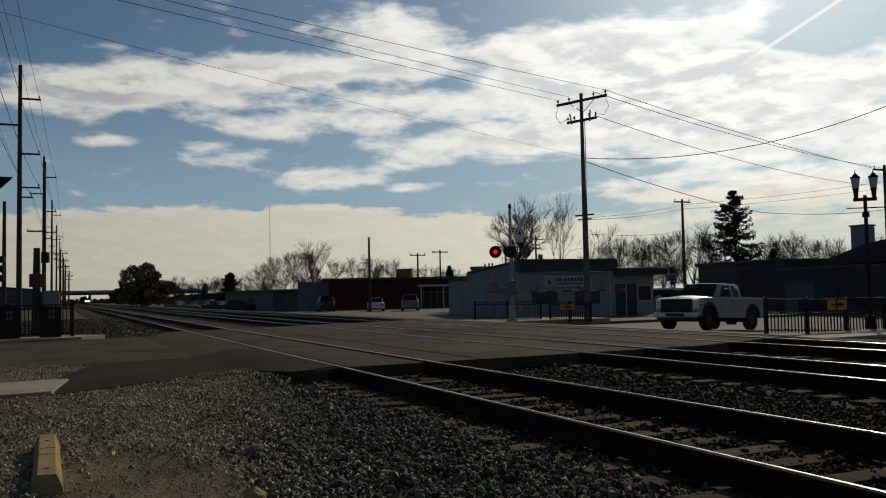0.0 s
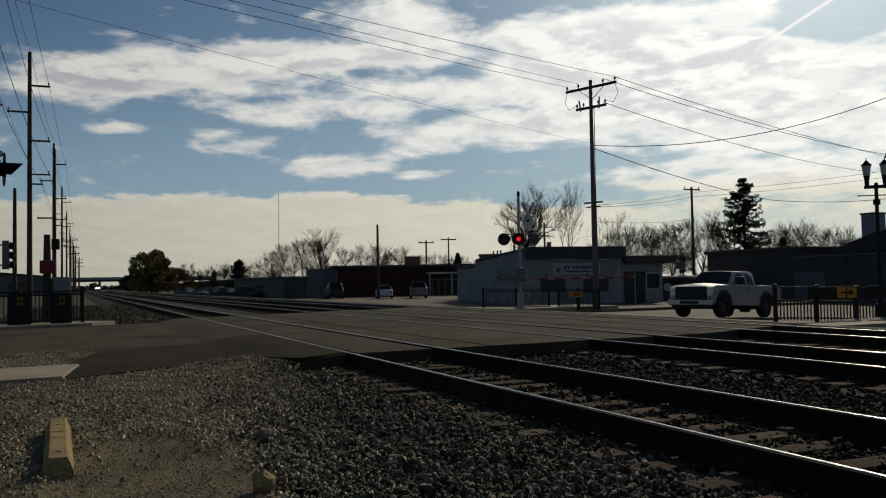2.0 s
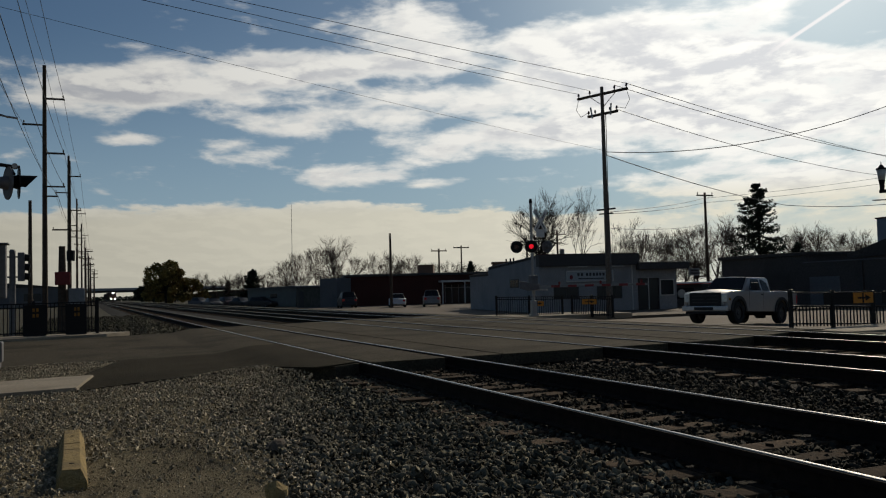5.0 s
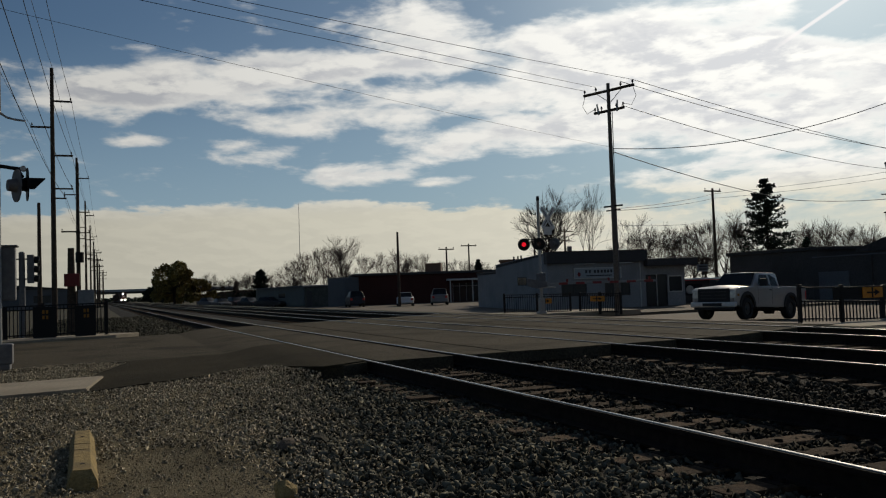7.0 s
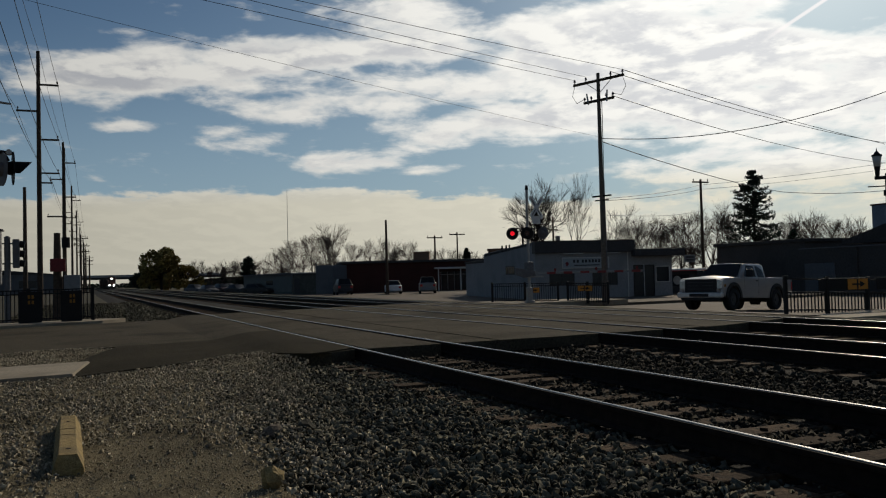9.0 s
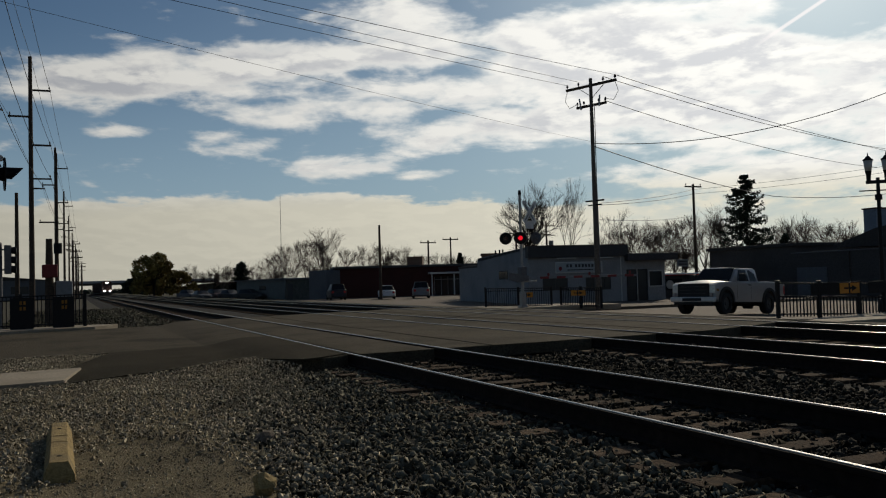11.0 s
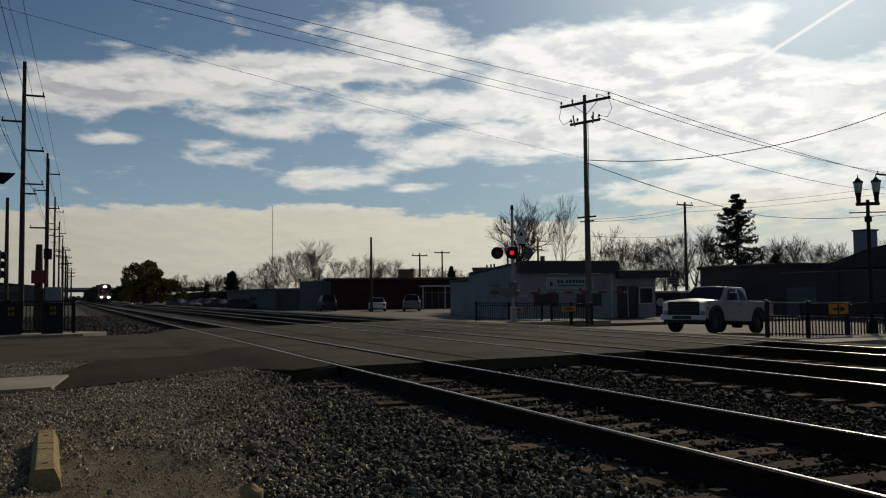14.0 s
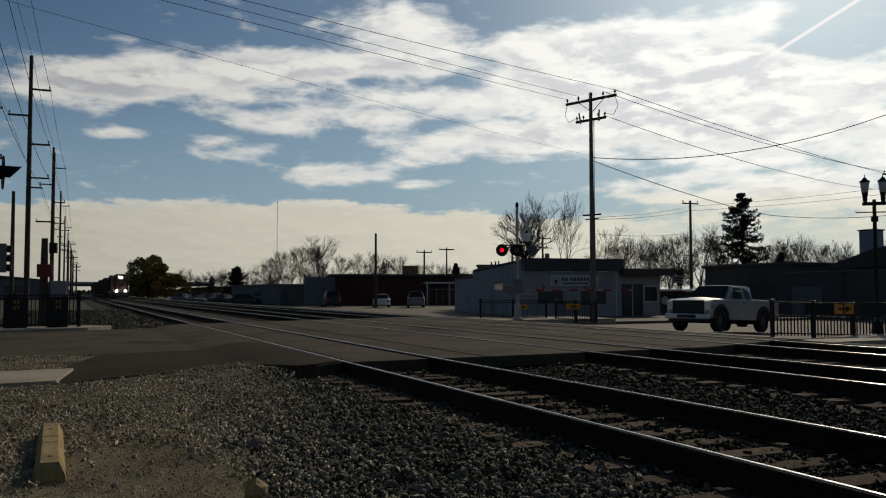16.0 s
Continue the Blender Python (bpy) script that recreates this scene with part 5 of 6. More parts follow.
def pickup_truck():
    """An extended-cab heavy pickup; the nose points along -x and the axles lie at x = 0 and x = 3.6."""
    t = thing("pickup_truck", "white extended-cab pickup truck waiting on the road", "truck", pose(*TRUCK_HOME[:3], 0, 2.2, TRUCK_HOME[3]))
    white = paint("white_car_paint", (0.33, 0.315, 0.30))
    half = 0.98
    # lower body with arches, as one outline along the side
    def arch(cx, r, n=10):
        return [(cx + r * math.cos(math.pi - math.pi * k / n), 0.50 + r * math.sin(math.pi - math.pi * k / n) * 0.98) for k in range(n + 1)]
    side = [(-0.80, 0.62), *arch(0.0, 0.53), *arch(3.6, 0.53), (5.0, 0.68), (5.02, 1.36), (2.82, 1.36), (2.8, 1.31), (0.88, 1.31), (0.68, 1.33), (-0.55, 1.28), (-0.78, 1.18)]
    for s in (-1, 1):
        bm = prism(bmesh.new(), side, min(s * half, s * (half - 0.14)), max(s * half, s * (half - 0.14)), 0.02)
        part("side_panel", bm, white, t, "", True)
    bm = lofted([(-0.82, [(0.0, 0.70), (0.80, 0.72), (0.84, 1.17), (0.0, 1.23)]), (-0.50, [(0.0, 0.6), (0.85, 0.62), (0.85, 1.29), (0.0, 1.36)]),
                 (0.74, [(0.0, 0.6), (0.85, 0.6), (0.85, 1.34), (0.0, 1.41)])], 0.03)
    part("bonnet", bm, white, t, "", True)
    bm = lofted([(0.80, [(0.0, 0.5), (0.85, 0.5), (0.85, 1.30), (0.0, 1.32)]), (2.80, [(0.0, 0.5), (0.85, 0.5), (0.85, 1.30), (0.0, 1.32)])], 0.01)
    part("cab_floor", bm, white, t)
    # greenhouse
    bm = lofted([(0.60, [(0.0, 1.30), (0.90, 1.30), (0.88, 1.34), (0.0, 1.39)]), (1.24, [(0.0, 1.30), (0.92, 1.30), (0.75, 1.89), (0.0, 1.93)]),
                 (2.56, [(0.0, 1.30), (0.92, 1.30), (0.76, 1.91), (0.0, 1.95)]), (2.82, [(0.0, 1.30), (0.90, 1.30), (0.75, 1.84), (0.0, 1.88)])], 0.025)
    part("cab_roof", bm, white, t, "", True)
    bm = bmesh.new()
    v = [bm.verts.new(c) for c in ((0.635, -0.82, 1.385), (0.635, 0.82, 1.385), (1.19, 0.69, 1.865), (1.19, -0.69, 1.865))]
    bm.faces.new(v)
    bmesh.ops.solidify(bm, geom=bm.faces[:], thickness=0.012)
    bmesh.ops.translate(bm, verts=bm.verts, vec=(-0.02, 0, 0.02))
    part("windscreen", bm, CAR_GLASS, t, "dark windscreen")
    for y in (-0.45, 0.25):
        part("wiper", tubed((0.60, y, 1.405), (0.80, y + 0.5, 1.575), 0.009, 0.006, 6), PLASTIC, t)
    part("cowl", boxed(0.54, 0.66, -0.80, 0.80, 1.34, 1.40, 0.015), PLASTIC, t, "black cowl under the windscreen")
    for s in (-1, 1):
        for name, quad in (("door_window", ((0.98, 1.36), (1.98, 1.36), (1.93, 1.82), (1.33, 1.82))), ("quarter_window", ((2.10, 1.36), (2.66, 1.36), (2.56, 1.81), (2.06, 1.82)))):
            bm = bmesh.new()
            vs = [bm.verts.new((x, s * (0.922 - (z - 1.30) * 0.288), z)) for x, z in quad]
            bm.faces.new(vs)
            bmesh.ops.solidify(bm, geom=bm.faces[:], thickness=0.012)
            bmesh.ops.translate(bm, verts=bm.verts, vec=(0, s * 0.008, 0))
            part(name, bm, CAR_GLASS, t, "dark side glass")
        door = part("door_seam", boxed(0.865, 0.877, s * 0.978 - 0.005, s * 0.978 + 0.005, 0.62, 1.31), PLASTIC, t)
        part("door_seam", boxed(2.025, 2.037, s * 0.978 - 0.005, s * 0.978 + 0.005, 0.62, 1.31), PLASTIC, t)
        part("door_handle", boxed(1.80, 1.97, s * 0.985 - 0.015, s * 0.985 + 0.015, 1.18, 1.22, 0.008), PLASTIC, t)
        m = part("wing_mirror", boxed(1.02, 1.16, min(s * 0.96, s * 1.26), max(s * 0.96, s * 1.26), 1.34, 1.66, 0.03), PLASTIC, t, "tall black towing mirror")
        part("fender_flare", prism(bmesh.new(), [*arch(0.0, 0.63), *reversed(arch(0.0, 0.49))], min(s * 0.97, s * 1.02), max(s * 0.97, s * 1.02), 0.008), PLASTIC, t)
        part("fender_flare", prism(bmesh.new(), [*arch(3.6, 0.63), *reversed(arch(3.6, 0.49))], min(s * 0.97, s * 1.02), max(s * 0.97, s * 1.02), 0.008), PLASTIC, t)
        part("wheel_well", boxed(-0.52, 0.52, min(s * 0.5, s * 0.87), max(s * 0.5, s * 0.87), 0.45, 1.05), PLASTIC, t)
        part("wheel_well", boxed(3.08, 4.12, min(s * 0.5, s * 0.87), max(s * 0.5, s * 0.87), 0.45, 1.05), PLASTIC, t)
        part("headlight", boxed(-0.835, -0.75, min(s * 0.70, s * 0.95), max(s * 0.70, s * 0.95), 0.84, 1.17, 0.025), mat("headlight_lens", (0.55, 0.53, 0.5), 0.15, 0.3, 0.2, 9, 0.0), t, "clear headlight")
        part("turn_lamp", boxed(-0.76, -0.60, s * 0.975 - 0.012, s * 0.975 + 0.012, 0.92, 1.02, 0.01), DULL_AMBER, t, "amber side lamp")
        part("step_bar", tubed((0.7, s * 0.92, 0.52), (2.9, s * 0.92, 0.52), 0.045, 0.045, 10), CHROME, t)
        part("tail_lamp", boxed(4.92, 5.03, min(s * 0.9, s * 0.985), max(s * 0.9, s * 0.985), 0.85, 1.2, 0.01), RED_PAINT, t)
        for x in (0.0, 3.6):
            wheel(t, x, s * 0.85, 0.435, 0.30, mat("steel_rim", (0.10, 0.10, 0.10), 0.5, 0.6, 0.2, 9, 0.0))
    # bed
    bm = boxed(2.86, 4.98, -0.86, 0.86, 0.72, 0.78)
    box(bm, 4.96, 5.02, -0.86, 0.86, 0.72, 1.35, 0.015)
    box(bm, 2.84, 2.90, -0.86, 0.86, 0.72, 1.35, 0.015)
    part("cargo_bed", bm, white, t)
    part("third_brake_lamp", boxed(2.76, 2.86, -0.18, 0.18, 1.82, 1.87, 0.01), RED_PAINT, t)
    # front: grille, bumper, valance
    g = part("grille", boxed(-0.855, -0.80, -0.70, 0.70, 0.70, 1.235, 0.03), PLASTIC, t, "black honeycomb grille")
    for z in (0.84, 0.97, 1.10):
        part("grille_bar", boxed(-0.865, -0.852, -0.56, 0.56, z - 0.012, z + 0.012, 0.004), mat("grey_grille_bar", (0.06, 0.06, 0.06), 0.5, 0.3, 0.1, 9, 0.0), g)
    part("badge", tubed((-0.87, 0, 0.98), (-0.855, 0, 0.98), 0.07, 0.07, 16), PLASTIC, g)
    bmp = part("front_bumper", boxed(-0.97, -0.77, -0.98, 0.98, 0.49, 0.70, 0.05), mat("bumper_chrome", (0.62, 0.60, 0.57), 0.45, 0.6, 0.1, 6, 0.0), t, "chrome front bumper")
    for y0, y1 in ((-0.42, 0.42),):
        part("bumper_slot", boxed(-0.977, -0.96, y0, y1, 0.535, 0.655, 0.006), PLASTIC, bmp)
    part("valance", boxed(-0.89, -0.74, -0.86, 0.86, 0.38, 0.49, 0.03), PLASTIC, t)
    part("chassis", boxed(-0.7, 4.7, -0.45, 0.45, 0.42, 0.62, 0.03), PLASTIC, t)
    part("axle", tubed((0, -0.75, 0.4), (0, 0.75, 0.4), 0.07, 0.07, 10), PLASTIC, t)
    part("axle", tube(tubed((3.6, -0.75, 0.4), (3.6, 0.75, 0.4), 0.07, 0.07, 10), (3.6, -0.18, 0.38), (3.6, 0.18, 0.38), 0.17, 0.17, 14), PLASTIC, t)
    part("rear_bumper", boxed(5.02, 5.16, -0.95, 0.95, 0.56, 0.74, 0.03), CHROME, t)
    part("exhaust", tubed((2.6, 0.5, 0.4), (4.6, 0.55, 0.42), 0.05, 0.05, 8), RUST, t)
    return t


TRUCK = pickup_truck()


def parked_car(x, y, rz, color, label, tall=1.0, length=4.5):
    """A plain passenger car; the nose points along -x."""
    t = thing("parked_car", label, "car", pose(x, y, -0.60, 0, 0, rz), "cars parked by the shops")
    p = mat("car_paint", color, 0.5, 0.0, 0.06, 4, 0.0, spec=0.3)
    h, L = 1.45 * tall, length
    bm = lofted([(-L / 2, [(0, 0.35), (0.70, 0.35), (0.74, 0.62), (0, 0.68)]), (-L / 2 + 0.25, [(0, 0.28), (0.86, 0.3), (0.86, 0.78), (0, 0.84)]),
                 (-L * 0.18, [(0, 0.26), (0.9, 0.28), (0.9, 0.92 * tall), (0, 0.98 * tall)]), (L * 0.36, [(0, 0.26), (0.9, 0.28), (0.9, 0.95 * tall), (0, 1.0 * tall)]),
                 (L / 2 - 0.06, [(0, 0.3), (0.84, 0.32), (0.84, 0.9 * tall), (0, 0.95 * tall)]), (L / 2, [(0, 0.38), (0.75, 0.4), (0.78, 0.8 * tall), (0, 0.85 * tall)])], 0.04)
    part("body", bm, p, t, "", True)
    rear = L * (0.42 if tall > 1.1 else 0.34)
    bm = lofted([(-L * 0.2, [(0, 0.9 * tall), (0.82, 0.9 * tall), (0.8, 0.93 * tall), (0, 0.96 * tall)]), (-L * 0.02, [(0, 0.9 * tall), (0.84, 0.9 * tall), (0.64, h - 0.04), (0, h)]),
                 (rear - 0.25, [(0, 0.9 * tall), (0.84, 0.9 * tall), (0.64, h - 0.04), (0, h)]), (rear + 0.12, [(0, 0.9 * tall), (0.80, 0.9 * tall), (0.72, 0.97 * tall), (0, 1.0 * tall)])], 0.03)
    part("cabin_glass", bm, GLASS_DULL, t, "dark windows", True)
    part("roof_panel", boxed(-L * 0.03, rear - 0.2, -0.6, 0.6, h - 0.03, h + 0.02, 0.015), p, t)
    for s in (-1, 1):
        for ax in (-L * 0.31, L * 0.29):
            wheel(t, ax, s * 0.8, 0.33, 0.21, GREY_METAL)
        part("headlight", boxed(-L / 2 - 0.01, -L / 2 + 0.12, min(s * 0.45, s * 0.75), max(s * 0.45, s * 0.75), 0.56, 0.70, 0.02), CHROME, t)
        part("tail_lamp", boxed(L / 2 - 0.1, L / 2 + 0.01, min(s * 0.55, s * 0.8), max(s * 0.55, s * 0.8), 0.62 * tall, 0.82 * tall, 0.02), RED_PAINT, t)
    part("bumper", boxed(-L / 2 - 0.06, -L / 2 + 0.1, -0.75, 0.75, 0.34, 0.5, 0.03), p, t)
    return t


parked_car(30.8, 87.5, 252, (0.62, 0.63, 0.64), "white sedan parked before the brick shop", 1.0)
parked_car(33.9, 85.3, 250, (0.20, 0.20, 0.20), "silver sport utility car parked before the brick shop", 1.2)
parked_car(27.0, 93.8, 262, (0.03, 0.03, 0.034), "dark sport utility car parked by the annex", 1.22)
for k, (x, y, c) in enumerate(((16.8, 128, (0.03, 0.03, 0.03)), (19.3, 131, (0.05, 0.02, 0.02)), (20.6, 126, (0.03, 0.035, 0.04)), (17.6, 150, (0.10, 0.10, 0.11)), (21.6, 116, (0.03, 0.03, 0.03)),
                               (23.2, 150, (0.05, 0.05, 0.06)))):
    parked_car(x, y, 100 + k * 7, c, "dark car parked far off beside the tracks" if k != 3 else "pale car parked far off beside the tracks", 1.1 if k % 2 else 1.0)

# ---------------------------------------------------------------- trees
BARK = mat("dark_bark", (0.026, 0.021, 0.018), 0.95, 0, 0.3, 10, 0.5, None, 1.0, 0.1)
BARK_TAN = mat("twig_bark", (0.075, 0.055, 0.044), 0.95, 0, 0.3, 10, 0.4, None, 1.0, 0.1)
NEEDLE = mat("dark_needles", (0.022, 0.032, 0.020), 0.8, 0, 0.4, 3, 0.0, (0.012, 0.018, 0.012), 0.6, 0.15, island=0.5)
LEAF = mat("autumn_leaves", (0.19, 0.15, 0.045), 0.7, 0, 0.4, 0.6, 0.0, (0.20, 0.10, 0.022), 0.16, 0.15, island=0.5)


def bare_tree(seed, height, spread=0.5, lean=0.0, twig=0.011, material=None, trunk=0.026, fork=0.28, levels=7, shoots=2):
    """A leafless tree: a trunk that forks again and again, down to sprays of fine twigs. Returns the meshes and the scale to its height."""
    r = random.Random(seed)
    big, fine = ([], []), ([], [])

    def seg(store_, p, q, a, b, n):
        V, F = store_
        d = (q - p).normalized()
        u = d.orthogonal().normalized()
        w = d.cross(u)
        base = len(V)
        for c, rr in ((p, a), (q, b)):
            for k in range(n):
                an = k * 2 * math.pi / n
                V.append(c + (u * math.cos(an) + w * math.sin(an)) * rr)
        for k in range(n):
            F.append((base + k, base + (k + 1) % n, base + n + (k + 1) % n, base + n + k))

    def turned_out(d, angle):
        u = d.orthogonal().normalized()
        az = r.uniform(0, 2 * math.pi)
        o = u * math.cos(az) + d.cross(u) * math.sin(az)
        return (d * math.cos(angle) + o * math.sin(angle) + Vector((0, 0, 0.15))).normalized()

    def spray(p, d, length, count):
        for _ in range(count):
            q = p + turned_out(d, r.uniform(0.15, 0.75)) * length * r.uniform(0.5, 1.2)
            seg(fine, p, q, twig, twig * 0.6, 3)

    def grow(p, d, length, rad, level):
        steps = 4 if level < 2 else (3 if level < 4 else 2)
        for i in range(steps):
            d = (d + Vector((r.gauss(0, 0.07), r.gauss(0, 0.07), r.gauss(0.03, 0.05)))).normalized()
            q = p + d * length / steps
            r2 = max(rad * 0.90, twig)
            seg(big if level < 3 else fine, p, q, rad, r2, 8 if level < 2 else (5 if level < 4 else 3))
            p, rad = q, r2
            if level >= 2:
                spray(p, d, height * 0.075, shoots if level > 3 else 1)
            if 1 <= level < levels - 2 and r.random() < 0.35:
                grow(p, turned_out(d, r.uniform(0.6, 1.1)), length * r.uniform(0.5, 0.7), max(rad * 0.5, twig), level + 2)
        if level < levels:
            n = r.choice((3, 4)) if level == 0 else (3 if r.random() < 0.25 else 2)
            for k in range(n):
                grow(p, turned_out(d, r.uniform(0.5, 1.15) * spread), length * r.uniform(0.66, 0.88), max(rad * r.uniform(0.6, 0.78), twig), level + 1)

    grow(Vector((0, 0, -0.3)), Vector((lean, 0, 1)).normalized(), height * fork, height * trunk, 0)
    out = []
    for nm, (V, F) in (("trunk", big), ("twigs", fine)):
        me = bpy.data.meshes.new(nm)
        me.from_pydata([tuple(v) for v in V], [], F)
        me.materials.append(material or BARK)
        out.append(me)
    return out, height / max(v.z for v in fine[0])


TREES = {}


def place_tree(kind, x, y, height, rz, label, squash=1.0, z=-0.6):
    meshes, k = TREES[kind]
    t = thing("bare_tree", label, "tree", pose(x, y, z, 0, 0, rz))
    s = height / TREE_H * k
    t.scale = (s * squash, s * squash, s)
    for nm, me in zip(("trunk", "crown"), meshes):
        o = new(nm, me)
        o.parent = t


TREE_H = 10.0
TREES["wide"] = bare_tree(14, TREE_H, 0.60, 0.0, 0.010, None, 0.036, 0.21, 6, 2)
TREES["tall"] = bare_tree(5, TREE_H, 0.55, 0.05, 0.010, None, 0.022, 0.38, 5, 2)
TREES["round"] = bare_tree(23, TREE_H, 0.62, 0.0, 0.009, BARK_TAN, 0.019, 0.20, 6, 1)
TREES["thin"] = bare_tree(31, TREE_H, 0.48, 0.0, 0.009, BARK_TAN, 0.015, 0.23, 6, 1)
TREES["broad"] = bare_tree(43, TREE_H, 0.66, 0.0, 0.0095, BARK_TAN, 0.021, 0.20, 6, 1)
TREES["scrub"] = bare_tree(61, TREE_H, 0.85, 0.0, 0.012, BARK_TAN, 0.012, 0.14, 5, 1)
TREES["lean"] = bare_tree(47, TREE_H, 0.45, 0.85, 0.010, None, 0.030, 0.34, 5, 3)


def at(px, dist):
    """Plan position from a bearing, in thousandths of the lens's length off the view's middle, and a distance."""
    b = radians(24.27) + math.atan((px - 784) / 1518)
    return math.sin(b) * dist, math.cos(b) * dist


def tree_at(kind, px, top, dist, rz, label, squash=1.0):
    x, y = at(px, dist)
    horizon = 535 - (px - 110) * 0.0205
    h = (horizon - top) / 1518 * dist * math.cos(math.atan((px - 784) / 1518)) + 1.03 + 0.6
    place_tree(kind, x, y, h, rz, label, squash)


OLD = "large old leafless tree behind the store"
FAR = "leafless winter tree in the far treeline"
tree_at("wide", 896, 338, 92, 30, OLD, 1.0)
tree_at("tall", 976, 338, 96, 200, OLD, 0.62)
tree_at("lean", 1004, 392, 88, -10, "leaning leafless tree behind the store roof", 1.0)
for px, top, d, k, sq in ((545, 420, 150, "broad", 1.0), (488, 449, 155, "thin", 0.9), (515, 440, 170, "thin", 0.9), (450, 468, 170, "round", 1.0), (470, 462, 165, "thin", 1.0), (580, 455, 160, "round", 1.0),
                          (620, 447, 165, "round", 1.1), (655, 452, 150, "broad", 1.0), (690, 453, 158, "round", 1.1), (720, 470, 170, "thin", 1.2), (755, 466, 165, "round", 1.2), (780, 472, 180, "thin", 1.2),
                          (310, 484, 240, "round", 0.9), (290, 492, 260, "thin", 1.2), (420, 487, 220, "round", 1.2), (335, 497, 250, "round", 1.2), (810, 478, 190, "round", 1.3), (860, 470, 190, "round", 1.2)):
    tree_at(k, px, top, d, px * 1.7, FAR, sq)
for px, top, d, k, sq in ((1068, 425, 140, "thin", 1.2), (1100, 408, 135, "round", 1.0), (1130, 415, 140, "broad", 1.0), (1160, 420, 130, "round", 1.1), (1188, 408, 135, "thin", 1.3), (1222, 395, 128, "round", 1.0),
                          (1250, 385, 130, "broad", 0.9), (1340, 420, 135, "thin", 1.3), (1375, 402, 125, "round", 1.1), (1405, 415, 132, "thin", 1.2), (1468, 412, 130, "round", 1.0), (1445, 425, 140, "thin", 1.2),
                          (1500, 430, 140, "round", 1.2), (1545, 410, 120, "broad", 1.0), (1580, 405, 125, "round", 1.1), (1630, 400, 125, "broad", 1.0)):
    tree_at(k, px, top, d, px * 1.3, "leafless winter tree behind the shops", sq)


def leaf_cloud(points, size, seed, material, name, parent, droop=0.0):
    """Many small leaf blades round the given points, in one mesh."""
    rs = np.random.RandomState(seed)
    P = np.array(points)
    n = len(P)
    a = rs.normal(size=(n, 3))
    a /= np.linalg.norm(a, axis=1, keepdims=True)
    a[:, 2] -= droop
    b = np.cross(a, rs.normal(size=(n, 3)))
    b /= np.linalg.norm(b, axis=1, keepdims=True)
    s = size * (0.6 + 0.8 * rs.rand(n, 1))
    V = np.stack([P - a * s, P + b * s * 0.55, P + a * s, P - b * s * 0.55], 1).reshape(-1, 3)
    me = bpy.data.meshes.new(name)
    me.from_pydata(V.tolist(), [], np.arange(4 * n).reshape(-1, 4).tolist())
    me.materials.append(material)
    o = new(name, me)
    o.parent = parent
    return o


def conifer(px, top, dist, label, width=0.2, seed=1, base=-0.6, density=1.0, squash=1.0):
    x, y = at(px, dist)
    horizon = 535 - (px - 110) * 0.0205
    h = (horizon - top) / 1518 * dist * math.cos(math.atan((px - 784) / 1518)) + 1.03 - base
    t = thing("conifer", label, "tree", pose(x, y, base))
    part("trunk", tubed((0, 0, 0), (0, 0, h * 0.97), h * 0.018, 0.03, 10), BARK, t)
    r = random.Random(seed)
    pts, br = [], bmesh.new()
    z = h * 0.06
    while z < h * 0.985:
        k = 1 - z / h
        reach = h * width * (0.30 + 0.75 * k) * (1 if k > 0.12 else k / 0.12 + 0.15)
        for _ in range(7):
            a = r.uniform(0, 2 * math.pi)
            L = reach * r.uniform(0.55, 1.12)
            d = Vector((math.cos(a), math.sin(a), 0))
            tip = d * L + Vector((0, 0, z - 0.12 * L + r.uniform(-0.1, 0.2)))
            mid = d * L * 0.6 + Vector((0, 0, z - 0.22 * L))
            tube(br, (0, 0, z), mid, 0.045, 0.03, 4, False)
            tube(br, mid, tip, 0.03, 0.012, 4, False)
            for i in range(int(34 * density)):
                s = r.uniform(0.12, 1.0)
                c = Vector((0, 0, z)).lerp(mid, s / 0.6) if s < 0.6 else mid.lerp(tip, (s - 0.6) / 0.4)
                wob = 0.11 * L * (1.1 - s) + 0.07
                pts.append(c + Vector((r.gauss(0, wob), r.gauss(0, wob), r.gauss(-0.12, 0.09))))
        z += h * 0.034
    part("branch_work", br, BARK, t)
    leaf_cloud(pts, 0.13 * dist / 110, seed, NEEDLE, "crown", t, 0.25)


conifer(1292, 334, 110, "tall dark spruce tree with drooping branches", 0.38, 3, density=2.6)
conifer(397, 482, 230, "dark pointed conifer in the far treeline", 0.5, 5)
conifer(353, 503, 260, "small pointed conifer in the far treeline", 0.2, 6)
conifer(786, 470, 170, "dark conifer in the far treeline", 0.22, 8)
conifer(1360, 440, 120, "small dark evergreen behind the shops", 0.3, 9)


